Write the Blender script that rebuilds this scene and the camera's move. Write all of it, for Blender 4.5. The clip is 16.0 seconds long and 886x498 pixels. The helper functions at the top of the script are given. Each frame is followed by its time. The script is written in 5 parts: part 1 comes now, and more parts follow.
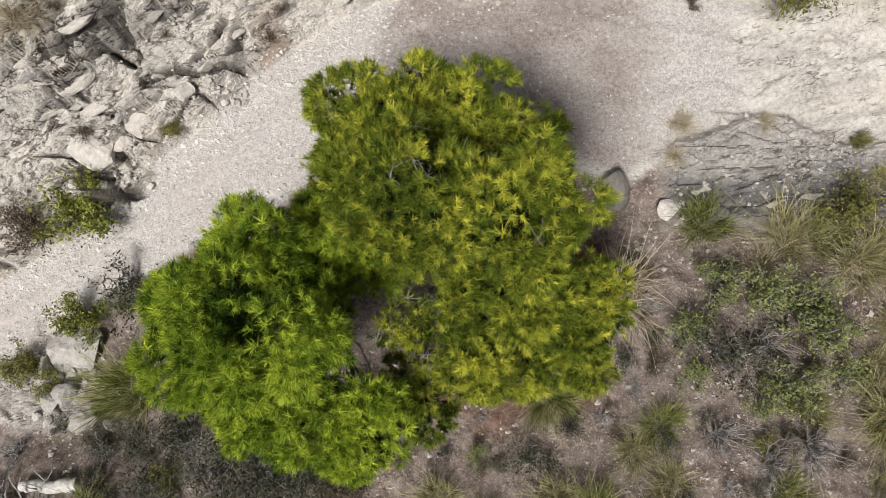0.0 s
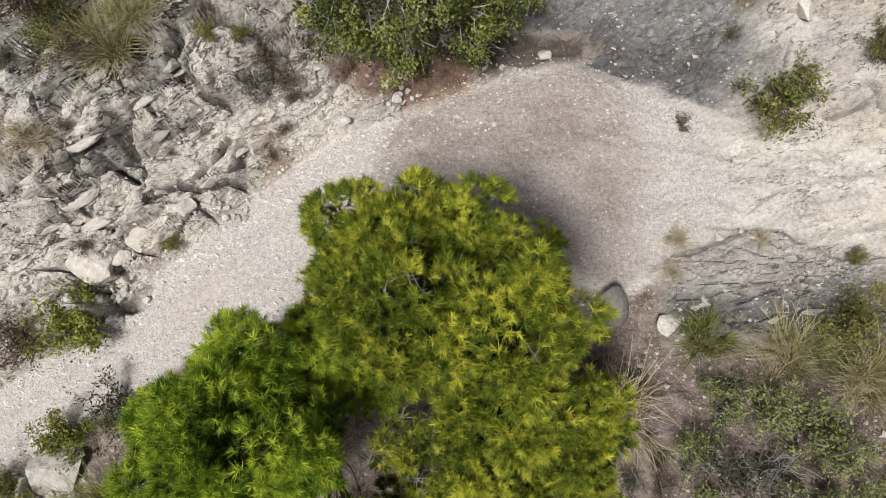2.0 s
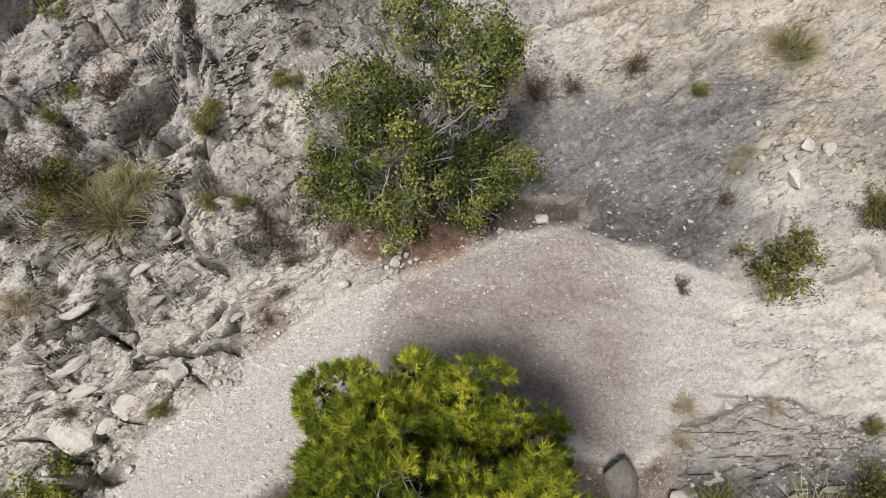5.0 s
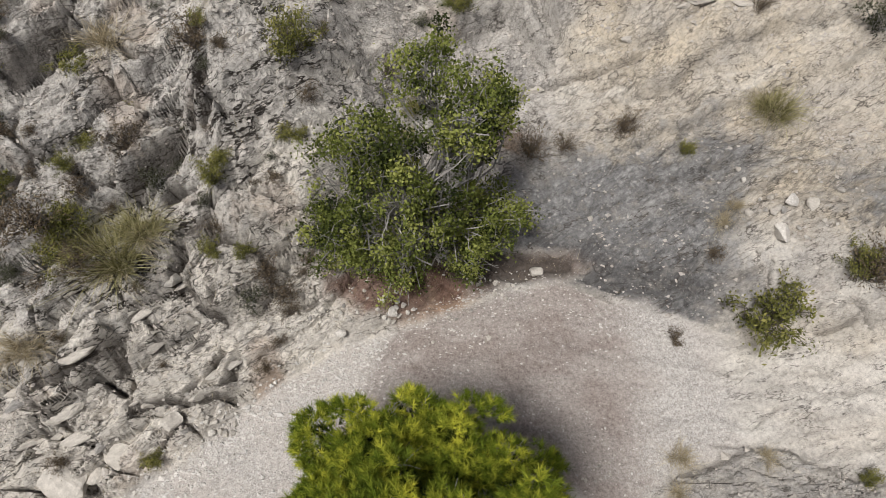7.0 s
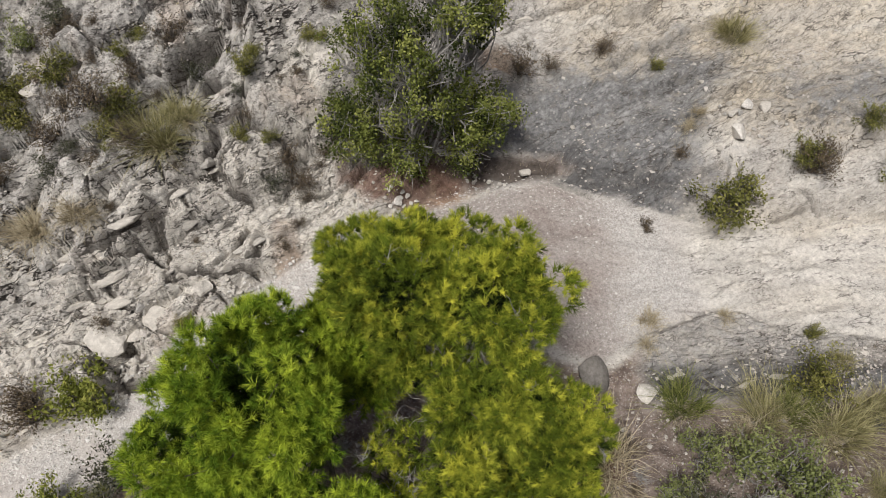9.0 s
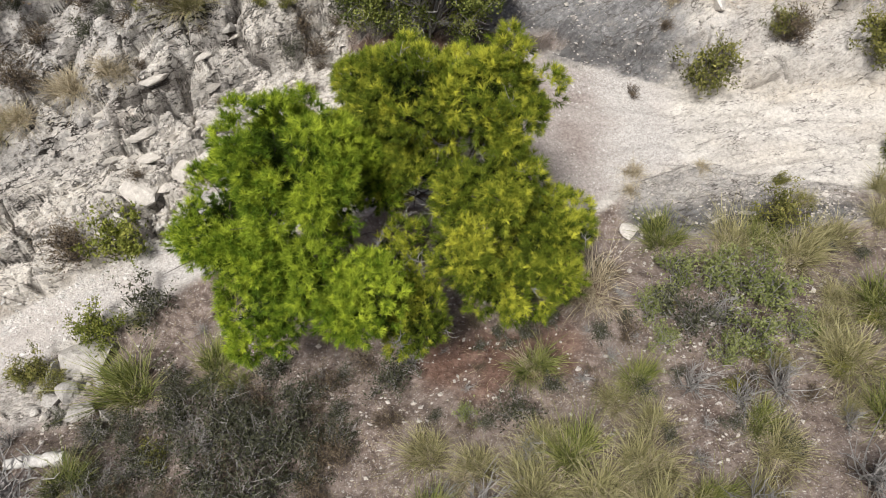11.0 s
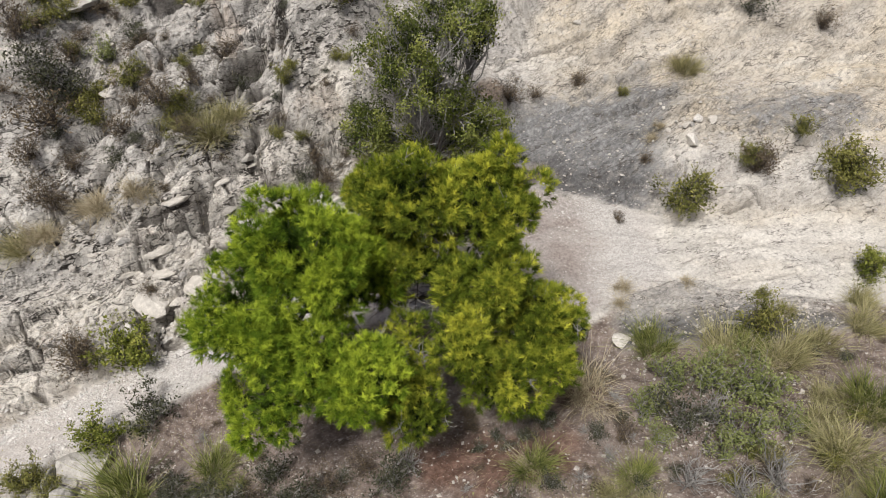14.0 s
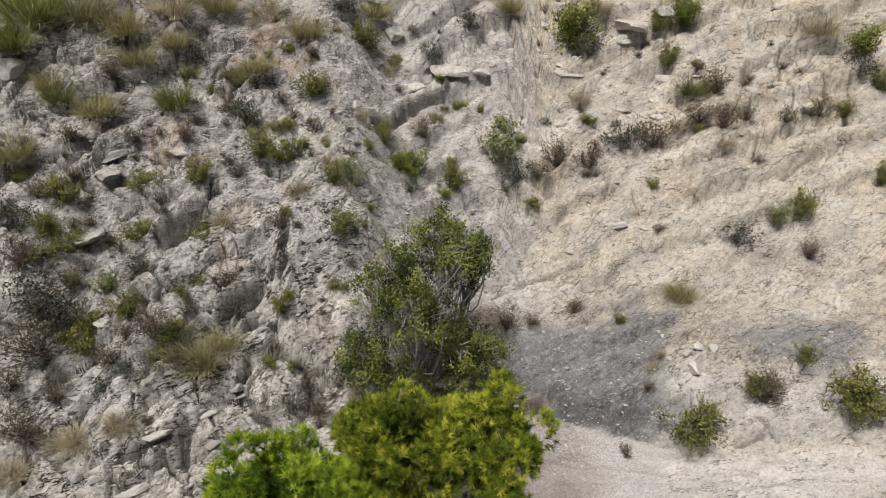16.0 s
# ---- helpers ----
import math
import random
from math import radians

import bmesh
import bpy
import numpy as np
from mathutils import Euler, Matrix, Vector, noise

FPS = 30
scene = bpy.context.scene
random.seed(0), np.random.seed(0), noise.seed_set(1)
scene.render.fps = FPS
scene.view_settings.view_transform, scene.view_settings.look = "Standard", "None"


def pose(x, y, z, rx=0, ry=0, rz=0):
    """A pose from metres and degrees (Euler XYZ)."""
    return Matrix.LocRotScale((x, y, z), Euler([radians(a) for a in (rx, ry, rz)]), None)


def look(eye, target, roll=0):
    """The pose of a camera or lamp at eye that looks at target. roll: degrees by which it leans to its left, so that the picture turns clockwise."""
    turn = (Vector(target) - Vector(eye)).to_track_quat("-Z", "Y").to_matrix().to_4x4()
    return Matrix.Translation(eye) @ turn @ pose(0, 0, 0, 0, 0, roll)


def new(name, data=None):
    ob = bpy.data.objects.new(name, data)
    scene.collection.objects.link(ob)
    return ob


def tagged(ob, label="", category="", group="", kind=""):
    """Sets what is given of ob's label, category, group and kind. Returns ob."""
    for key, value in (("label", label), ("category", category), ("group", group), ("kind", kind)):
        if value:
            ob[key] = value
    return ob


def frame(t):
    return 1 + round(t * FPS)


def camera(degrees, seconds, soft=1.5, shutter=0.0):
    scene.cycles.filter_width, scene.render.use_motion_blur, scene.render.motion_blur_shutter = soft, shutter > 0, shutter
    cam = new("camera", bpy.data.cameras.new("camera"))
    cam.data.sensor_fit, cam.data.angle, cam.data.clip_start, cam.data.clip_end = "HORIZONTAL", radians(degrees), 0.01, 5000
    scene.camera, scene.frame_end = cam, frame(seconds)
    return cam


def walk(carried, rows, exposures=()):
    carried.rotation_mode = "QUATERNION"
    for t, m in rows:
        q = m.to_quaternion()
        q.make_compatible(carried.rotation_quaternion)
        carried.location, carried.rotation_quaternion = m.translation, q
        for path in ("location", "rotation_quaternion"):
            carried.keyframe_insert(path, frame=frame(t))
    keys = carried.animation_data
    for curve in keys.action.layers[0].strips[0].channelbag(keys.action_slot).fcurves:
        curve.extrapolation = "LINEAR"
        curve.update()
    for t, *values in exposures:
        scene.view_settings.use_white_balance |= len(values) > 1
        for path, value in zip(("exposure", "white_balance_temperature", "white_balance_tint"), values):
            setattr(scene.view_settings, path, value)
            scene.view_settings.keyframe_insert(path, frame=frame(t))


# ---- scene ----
cam = camera(64.5, 16.0, soft=0.9)
PATH = [
    (0, (-0.031, -0.089, 17.484), (-0.029, 0.192, 13.494), 0.26),
    (0.5, (-0.017, -0.061, 17.462), (-0.013, 0.389, 13.488), 0.46),
    (1, (0.020, -0.023, 17.436), (0.024, 0.583, 13.482), 0.14),
    (1.5, (0.064, -0.006, 17.405), (0.062, 0.755, 13.478), -0.25),
    (2, (0.053, -0.033, 17.344), (0.053, 0.884, 13.451), 0.00),
    (2.5, (0.017, -0.062, 17.318), (0.027, 0.984, 13.457), 0.59),
    (3, (0.011, -0.075, 17.297), (0.025, 1.092, 13.471), 0.67),
    (3.5, (0.016, -0.102, 17.273), (0.028, 1.185, 13.486), 0.61),
    (4, (0.005, -0.040, 17.280), (0.021, 1.351, 13.530), 0.70),
    (4.5, (0.056, 0.229, 17.271), (0.064, 1.730, 13.564), 0.36),
    (5, (0.090, 0.971, 17.328), (0.092, 2.580, 13.666), -0.01),
    (5.2, (0.109, 1.107, 17.319), (0.107, 2.798, 13.694), -0.09),
    (7.3, (0.030, -0.270, 17.385), (0.066, 1.749, 13.932), 1.30),
    (7.5, (0.029, -0.656, 17.391), (0.067, 1.387, 13.952), 1.40),
    (8, (0.061, -1.992, 17.483), (0.097, 0.134, 14.095), 1.41),
    (8.5, (0.063, -3.367, 17.558), (0.097, -1.206, 14.193), 1.52),
    (9, (0.039, -4.669, 17.534), (0.075, -2.530, 14.154), 1.71),
    (9.5, (0.022, -5.822, 17.545), (0.060, -3.712, 14.147), 1.80),
    (10, (0.005, -6.788, 17.554), (0.043, -4.735, 14.122), 1.90),
    (10.2, (0.002, -7.207, 17.566), (0.040, -5.188, 14.114), 1.89),
    (12.3, (-0.071, -10.097, 17.446), (-0.019, -8.159, 13.947), 2.44),
    (12.5, (-0.068, -10.271, 17.432), (-0.018, -8.256, 13.977), 2.36),
    (13, (-0.051, -10.406, 17.463), (-0.009, -8.158, 14.154), 2.11),
    (13.5, (-0.049, -10.505, 17.460), (-0.007, -8.019, 14.327), 2.02),
    (14, (-0.063, -10.510, 17.453), (-0.023, -7.803, 14.508), 1.94),
    (14.5, (-0.073, -10.423, 17.508), (-0.035, -7.519, 14.758), 1.95),
    (15, (-0.047, -10.230, 17.527), (-0.017, -7.125, 15.006), 1.77),
    (15.5, (0.025, -9.928, 17.522), (0.041, -6.622, 15.271), 1.58),
    (16, (0.004, -9.738, 17.532), (0.022, -6.278, 15.525), 1.58),
]
walk(cam, [(t, look(eye, target, roll)) for t, eye, target, roll in PATH], [(0, 0.02, 6230, 11), (5, -0.12, 6230, 11), (7.5, -0.26, 6230, 11), (8.5, -0.24, 6230, 11), (10, 0.0, 6230, 11), (12.5, 0.2, 6230, 11), (14.5, -0.1, 6230, 11), (16, -0.2, 6230, 11)])

# ---------------------------------------------------------------- light
SUN_FROM = Vector((-0.24, -0.4, 1.0)).normalized()
world = bpy.data.worlds.new("sky")
scene.world = world
world.use_nodes = True
wn = world.node_tree.nodes
sky = wn.new("ShaderNodeTexSky")
sky.sky_type, sky.sun_disc = "NISHITA", False
sky.sun_elevation = math.asin(SUN_FROM.z)
sky.sun_rotation = math.atan2(SUN_FROM.x, SUN_FROM.y)
sky.air_density, sky.dust_density = 0.6, 5.0
wn["Background"].inputs["Strength"].default_value = 0.055
world.node_tree.links.new(sky.outputs["Color"], wn["Background"].inputs["Color"])
sun_data = bpy.data.lights.new("sun", "SUN")
sun_data.energy, sun_data.angle, sun_data.color = 4.6, radians(12), (1.0, 0.955, 0.88)
sun = new("sun", sun_data)
sun.matrix_world = look(SUN_FROM * 60, (0, 0, 0))


# ---------------------------------------------------------------- materials
class Nodes:
    """A short hand for node trees."""

    def __init__(self, name):
        self.mat = bpy.data.materials.new(name)
        self.mat.use_nodes = True
        self.tree = self.mat.node_tree
        self.bsdf = self.tree.nodes["Principled BSDF"]
        self.out = self.tree.nodes["Material Output"]

    def node(self, kind, **inputs):
        n = self.tree.nodes.new("ShaderNode" + kind)
        for k, v in inputs.items():
            self.put(n.inputs[k.replace("_", " ")], v)
        return n

    def put(self, socket, v):
        if isinstance(v, bpy.types.NodeSocket):
            self.tree.links.new(v, socket)
        else:
            socket.default_value = v

    def ramp(self, fac, *stops):
        n = self.node("ValToRGB", Fac=fac)
        while len(n.color_ramp.elements) < len(stops):
            n.color_ramp.elements.new(0.5)
        for el, (pos, col) in zip(n.color_ramp.elements, stops):
            el.position, el.color = pos, (*col, 1) if len(col) == 3 else col
        return n.outputs["Color"]

    def mix(self, fac, a, b, blend="MIX"):
        n = self.tree.nodes.new("ShaderNodeMix")
        n.data_type, n.blend_type = "RGBA", blend
        self.put(n.inputs[0], fac)
        for s, v in ((n.inputs[6], a), (n.inputs[7], b)):
            self.put(s, (*v, 1) if isinstance(v, tuple) and len(v) == 3 else v)
        return n.outputs[2]

    def math(self, op, a, b=0.0, c=0.0):
        n = self.tree.nodes.new("ShaderNodeMath")
        n.operation = op
        for s, v in zip(n.inputs, (a, b, c)):
            self.put(s, v)
        return n.outputs[0]

    def noise(self, vec, scale, detail=5.0, rough=0.6):
        n = self.node("TexNoise", Vector=vec, Scale=scale, Detail=detail, Roughness=rough)
        return n.outputs["Fac"]

    def cell(self, vec, scale, feature="F1"):
        n = self.node("TexVoronoi", Vector=vec, Scale=scale)
        n.feature = feature
        return n

    def bump(self, height, strength, distance):
        n = self.node("Bump", Height=height, Strength=strength, Distance=distance)
        return n


def ground_material():
    m = Nodes("limestone_hillside")
    pos = m.node("NewGeometry").outputs["Position"]
    zone = m.node("Attribute")
    zone.attribute_name = "zone"
    sep = m.node("SeparateColor", Color=zone.outputs["Color"])
    track, marl, soil = sep.outputs[0], sep.outputs[1], sep.outputs[2]
    stain = m.node("Attribute")
    stain.attribute_name = "stain"
    ssep = m.node("SeparateColor", Color=stain.outputs["Color"])
    cream, rust, crack_and_shade = ssep.outputs[0], ssep.outputs[1], ssep.outputs[2]
    big = m.noise(pos, 0.55, 6, 0.62)
    mid = m.noise(pos, 3.2, 7, 0.66)
    fine = m.noise(pos, 22, 6, 0.7)
    turn = m.node("Mapping", Vector=pos)
    turn.inputs["Rotation"].default_value = (0, 0, radians(-35))
    turn = m.node("Mapping", Vector=turn.outputs["Vector"])
    turn.inputs["Scale"].default_value = (0.5, 2.2, 1.2)
    bare = m.math("MULTIPLY", m.math("SUBTRACT", 1.0, soil), m.math("SUBTRACT", 1.0, track))
    strata = m.noise(turn.outputs["Vector"], 2.2, 7, 0.68)
    chips = m.cell(pos, 16)
    vein = m.noise(pos, 9.0, 8, 0.75)
    pebbles = m.cell(pos, 34)
    # pale limestone, warm and grey by turns
    rock = m.ramp(mid, (0.25, (0.43, 0.395, 0.352)), (0.42, (0.545, 0.51, 0.46)), (0.6, (0.635, 0.6, 0.55)), (0.8, (0.72, 0.69, 0.64)))
    rock = m.mix(m.ramp(big, (0.42, (0, 0, 0)), (0.62, (1, 1, 1))), rock, m.mix(0.4, rock, (0.38, 0.365, 0.345)))
    rock = m.mix(m.math("MULTIPLY", cream, 0.75), rock, (0.68, 0.585, 0.44))
    # broken pieces, each a shade of its own, with dark joints between
    bend = m.node("TexNoise", Vector=pos, Scale=1.7, Detail=4.0)
    warp = m.node("VectorMath", Vector=turn.outputs["Vector"])
    warp.operation = "MULTIPLY_ADD"
    warp.inputs[1].default_value = (1, 1, 1)
    m.put(warp.inputs[0], bend.outputs["Color"])
    m.put(warp.inputs[2], turn.outputs["Vector"])
    broken = m.node("Attribute")
    broken.attribute_name = "broken"
    broken = broken.outputs["Fac"]
    for size, dark, joint in ((0.8, 0.55, 0.035), (2.1, 0.5, 0.06), (6.5, 0.4, 0.1)):
        piece = m.cell(warp.outputs[0], size)
        edge = m.cell(warp.outputs[0], size, "DISTANCE_TO_EDGE")
        some = m.ramp(m.noise(pos, 0.6 + 0.12 * size, 4, 0.6), (0.46, (0, 0, 0)), (0.56, (1, 1, 1)))
        shade = m.ramp(piece.outputs["Color"], (0.12, (0.6, 0.59, 0.58)), (0.4, (0.95, 0.95, 0.95)), (0.85, (1.0, 1.0, 1.0)))
        rock = m.mix(m.math("MULTIPLY", broken, dark), rock, shade, "MULTIPLY")
        line = m.ramp(edge.outputs["Distance"], (0.0, (1, 1, 1)), (joint, (0, 0, 0)))
        rock = m.mix(m.math("MULTIPLY", m.math("MULTIPLY", line, some), m.math("MULTIPLY", broken, 0.98)), rock, (0.03, 0.026, 0.022))
    rock = m.mix(m.math("MULTIPLY", m.math("ADD", 0.12, m.math("MULTIPLY", broken, 0.88)), m.ramp(strata, (0.34, (0.6, 0.6, 0.6)), (0.42, (0, 0, 0)))), rock, (0.15, 0.13, 0.11))
    rock = m.mix(m.ramp(strata, (0.6, (0, 0, 0)), (0.72, (0.6, 0.6, 0.6))), rock, (0.68, 0.64, 0.58))
    rock = m.mix(m.math("MULTIPLY", rust, 0.8), rock, m.ramp(mid, (0.3, (0.2, 0.1, 0.045)), (0.7, (0.5, 0.3, 0.14))))
    white = m.node("Attribute")
    white.attribute_name = "white"
    rock = m.mix(m.math("MULTIPLY", white.outputs["Fac"], m.ramp(vein, (0.3, (0.45, 0.45, 0.45)), (0.5, (0.95, 0.95, 0.95)))), rock, m.mix(0.25, (0.76, 0.73, 0.68), rock))
    # thin winding cracks that follow the beds, some open and dark
    flat = m.node("Mapping", Vector=pos)
    flat.inputs["Rotation"].default_value = (0, 0, radians(-13))
    flat = m.node("Mapping", Vector=flat.outputs["Vector"])
    flat.inputs["Scale"].default_value = (0.45, 1.5, 1.0)
    patch = m.noise(flat.outputs["Vector"], 0.75, 6, 0.62)
    rock = m.mix(m.ramp(patch, (0.5, (0, 0, 0)), (0.62, (0.35, 0.35, 0.35))), rock, (0.37, 0.35, 0.325))
    rock = m.mix(m.ramp(patch, (0.36, (0.6, 0.6, 0.6)), (0.46, (0, 0, 0))), rock, (0.7, 0.66, 0.59))
    # dark grey marl with light chips
    grey = m.ramp(mid, (0.3, (0.08, 0.08, 0.082)), (0.48, (0.17, 0.17, 0.172)), (0.68, (0.37, 0.365, 0.355)))
    grey = m.mix(m.ramp(vein, (0.56, (0, 0, 0)), (0.66, (0.7, 0.7, 0.7))), grey, (0.38, 0.37, 0.355))
    grey = m.mix(m.ramp(strata, (0.36, (0.7, 0.7, 0.7)), (0.46, (0, 0, 0))), grey, (0.07, 0.07, 0.073))
    grey = m.mix(m.ramp(patch, (0.36, (0.5, 0.5, 0.5)), (0.48, (0, 0, 0))), grey, (0.3, 0.29, 0.275))
    grey = m.mix(m.math("MULTIPLY", crack_and_shade, 0.75), grey, (0.05, 0.05, 0.055))
    grey = m.mix(m.ramp(m.cell(pos, 15).outputs["Color"], (0.86, (0, 0, 0)), (0.92, (0.6, 0.6, 0.6))), grey, (0.45, 0.43, 0.405))
    # reddish brown soil with litter and chips
    earth = m.ramp(mid, (0.25, (0.05, 0.036, 0.03)), (0.46, (0.135, 0.098, 0.08)), (0.7, (0.31, 0.25, 0.215)))
    earth = m.mix(m.ramp(big, (0.4, (0, 0, 0)), (0.62, (0.85, 0.85, 0.85))), earth, m.mix(0.32, earth, (0.38, 0.315, 0.275)))
    earth = m.mix(m.ramp(pebbles.outputs["Color"], (0.75, (0, 0, 0)), (0.85, (0.7, 0.7, 0.7))), earth, (0.46, 0.42, 0.385))
    earth = m.mix(m.math("MULTIPLY", rust, 0.75), earth, m.ramp(mid, (0.35, (0.07, 0.03, 0.02)), (0.65, (0.18, 0.095, 0.068))))
    # crushed stone of the track
    road = m.ramp(pebbles.outputs["Color"], (0.2, (0.36, 0.335, 0.31)), (0.5, (0.49, 0.465, 0.435)), (0.85, (0.62, 0.6, 0.57)))
    road = m.mix(m.ramp(big, (0.4, (0.75, 0.75, 0.75)), (0.6, (0.15, 0.15, 0.15))), road, m.ramp(fine, (0.3, (0.41, 0.37, 0.335)), (0.7, (0.55, 0.505, 0.465))))
    # the track is darker and browner along part of its length
    brown_patch = m.node("Attribute")
    brown_patch.attribute_name = "brown_patch"
    road = m.mix(m.math("MULTIPLY", brown_patch.outputs["Fac"], m.ramp(vein, (0.35, (1, 1, 1)), (0.65, (0.7, 0.7, 0.7)))), road, m.ramp(fine, (0.3, (0.2, 0.16, 0.14)), (0.7, (0.3, 0.25, 0.226))))
    col = m.mix(m.ramp(m.math("ADD", m.math("MULTIPLY", marl, 0.9), m.math("MULTIPLY", m.math("SUBTRACT", mid, 0.5), 1.6)), (0.2, (0, 0, 0)), (0.8, (0.95, 0.95, 0.95))), rock, grey)
    for size, width, dark in ((0.85, 0.012, 0.95), (2.3, 0.018, 0.9), (5.0, 0.02, 0.5)):
        wind = m.math("ABSOLUTE", m.math("SUBTRACT", m.noise(flat.outputs["Vector"], size, 5, 0.55), 0.5))
        here = m.ramp(m.noise(pos, 0.8 * size + 0.3, 3, 0.5), (0.48, (0, 0, 0)), (0.58, (1, 1, 1)))
        col = m.mix(m.math("MULTIPLY", m.math("MULTIPLY", here, dark), m.ramp(wind, (0.0, (1, 1, 1)), (width, (0, 0, 0)))), col, (0.075, 0.064, 0.054))
    for size, width, dark in ((0.7, 0.017, 1.0), (1.9, 0.019, 0.9)):
        wind = m.math("ABSOLUTE", m.math("SUBTRACT", m.noise(turn.outputs["Vector"], size, 6, 0.6), 0.5))
        here = m.ramp(m.noise(pos, 0.7 * size + 0.4, 3, 0.5), (0.46, (0, 0, 0)), (0.54, (1, 1, 1)))
        col = m.mix(m.math("MULTIPLY", m.math("MULTIPLY", m.math("MULTIPLY", here, dark), broken), m.ramp(wind, (0.0, (1, 1, 1)), (width * 0.6, (1, 1, 1)), (width, (0, 0, 0)))), col, (0.035, 0.03, 0.026))
    col = m.mix(soil, col, earth)
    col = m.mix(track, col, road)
    # darkens the cracks and the painted shade beside the bush
    col = m.mix(m.math("MULTIPLY", m.math("MULTIPLY", crack_and_shade, 0.95), m.math("SUBTRACT", 1.0, marl)), col, m.mix(0.9, col, (0.06, 0.05, 0.042)))
    col = m.mix(m.ramp(fine, (0.3, (0.35, 0.35, 0.35)), (0.5, (0, 0, 0))), col, m.mix(0.5, col, (0.08, 0.07, 0.06)))
    grit = m.noise(pos, 9, 9, 0.82)
    col = m.mix(1.0, col, m.ramp(grit, (0.3, (0.42, 0.41, 0.4)), (0.45, (0.9, 0.9, 0.9)), (0.55, (1.05, 1.05, 1.05)), (0.7, (1.32, 1.32, 1.32))), "MULTIPLY")
    m.put(m.bsdf.inputs["Base Color"], col)
    m.put(m.bsdf.inputs["Roughness"], 0.95)
    m.put(m.bsdf.inputs["Specular IOR Level"], 0.15)
    b1 = m.bump(strata, m.math("MULTIPLY", bare, 0.8), 0.12)
    b2 = m.bump(mid, 0.8, 0.1)
    b3 = m.bump(vein, 0.8, 0.04)
    b4 = m.bump(fine, 0.9, 0.02)
    b0 = m.bump(m.cell(warp.outputs[0], 6.0).outputs["Color"], m.math("MULTIPLY", bare, m.math("MULTIPLY", broken, 0.8)), 0.07)
    m.put(b1.inputs["Normal"], b0.outputs[0])
    m.put(b2.inputs["Normal"], b1.outputs[0])
    m.put(b3.inputs["Normal"], b2.outputs[0])
    m.put(b4.inputs["Normal"], b3.outputs[0])
    m.put(m.bsdf.inputs["Normal"], b4.outputs[0])
    return m.mat


def stone_material(name, dark, light, warm=0.0):
    m = Nodes(name)
    pos = m.node("TexCoord").outputs["Object"]
    rnd = m.node("ObjectInfo").outputs["Random"]
    isl = m.node("NewGeometry").outputs["Random Per Island"]
    pick = m.math("FRACT", m.math("ADD", rnd, isl))
    mid = m.noise(pos, 4.5, 7, 0.68)
    fine = m.noise(pos, 26, 5, 0.7)
    col = m.mix(m.ramp(mid, (0.3, (0, 0, 0)), (0.68, (1, 1, 1))), dark, light)
    col = m.mix(m.math("MULTIPLY", pick, 0.45), col, m.mix(0.6, col, (0.7, 0.64, 0.55)))
    col = m.mix(m.ramp(fine, (0.32, (0.5, 0.5, 0.5)), (0.5, (0, 0, 0))), col, m.mix(0.6, col, (0.08, 0.07, 0.06)))
    m.put(m.bsdf.inputs["Base Color"], col)
    m.put(m.bsdf.inputs["Roughness"], 0.92)
    m.put(m.bsdf.inputs["Specular IOR Level"], 0.2)
    b1 = m.bump(mid, 0.7, 0.06)
    b2 = m.bump(fine, 0.6, 0.012)
    m.put(b2.inputs["Normal"], b1.outputs[0])
    m.put(m.bsdf.inputs["Normal"], b2.outputs[0])
    return m.mat


def leaf_material(name, dark, mid, light, glow=0.35):
    """Leaves and needles: the colour runs with the tone of each sprig, and light passes through."""
    m = Nodes(name)
    tone = m.node("Attribute")
    tone.attribute_name = "tone"
    rnd = m.node("ObjectInfo").outputs["Random"]
    pos = m.node("NewGeometry").outputs["Position"]
    v = m.math("ADD", m.math("MULTIPLY", tone.outputs["Fac"], 0.75), m.math("MULTIPLY", rnd, 0.12))
    v = m.math("ADD", v, m.math("MULTIPLY", m.noise(pos, 1.4, 3, 0.5), 0.2))
    col = m.ramp(v, (0.12, dark), (0.5, mid), (0.95, light))
    m.put(m.bsdf.inputs["Base Color"], col)
    m.put(m.bsdf.inputs["Roughness"], 0.6)
    m.put(m.bsdf.inputs["Specular IOR Level"], 0.1)
    tr = m.node("BsdfTranslucent", Color=m.mix(0.35, col, (1.0, 0.95, 0.3), "MULTIPLY"))
    mx = m.node("MixShader", Fac=glow)
    m.put(mx.inputs[1], m.bsdf.outputs[0])
    m.put(mx.inputs[2], tr.outputs[0])
    m.put(m.out.inputs["Surface"], mx.outputs[0])
    return m.mat


def bark_material(name, dark, light):
    m = Nodes(name)
    pos = m.node("NewGeometry").outputs["Position"]
    n = m.noise(pos, 14, 6, 0.7)
    m.put(m.bsdf.inputs["Base Color"], m.ramp(n, (0.3, dark), (0.7, light)))
    m.put(m.bsdf.inputs["Roughness"], 0.9)
    m.put(m.bsdf.inputs["Normal"], m.bump(n, 0.8, 0.02).outputs[0])
    return m.mat


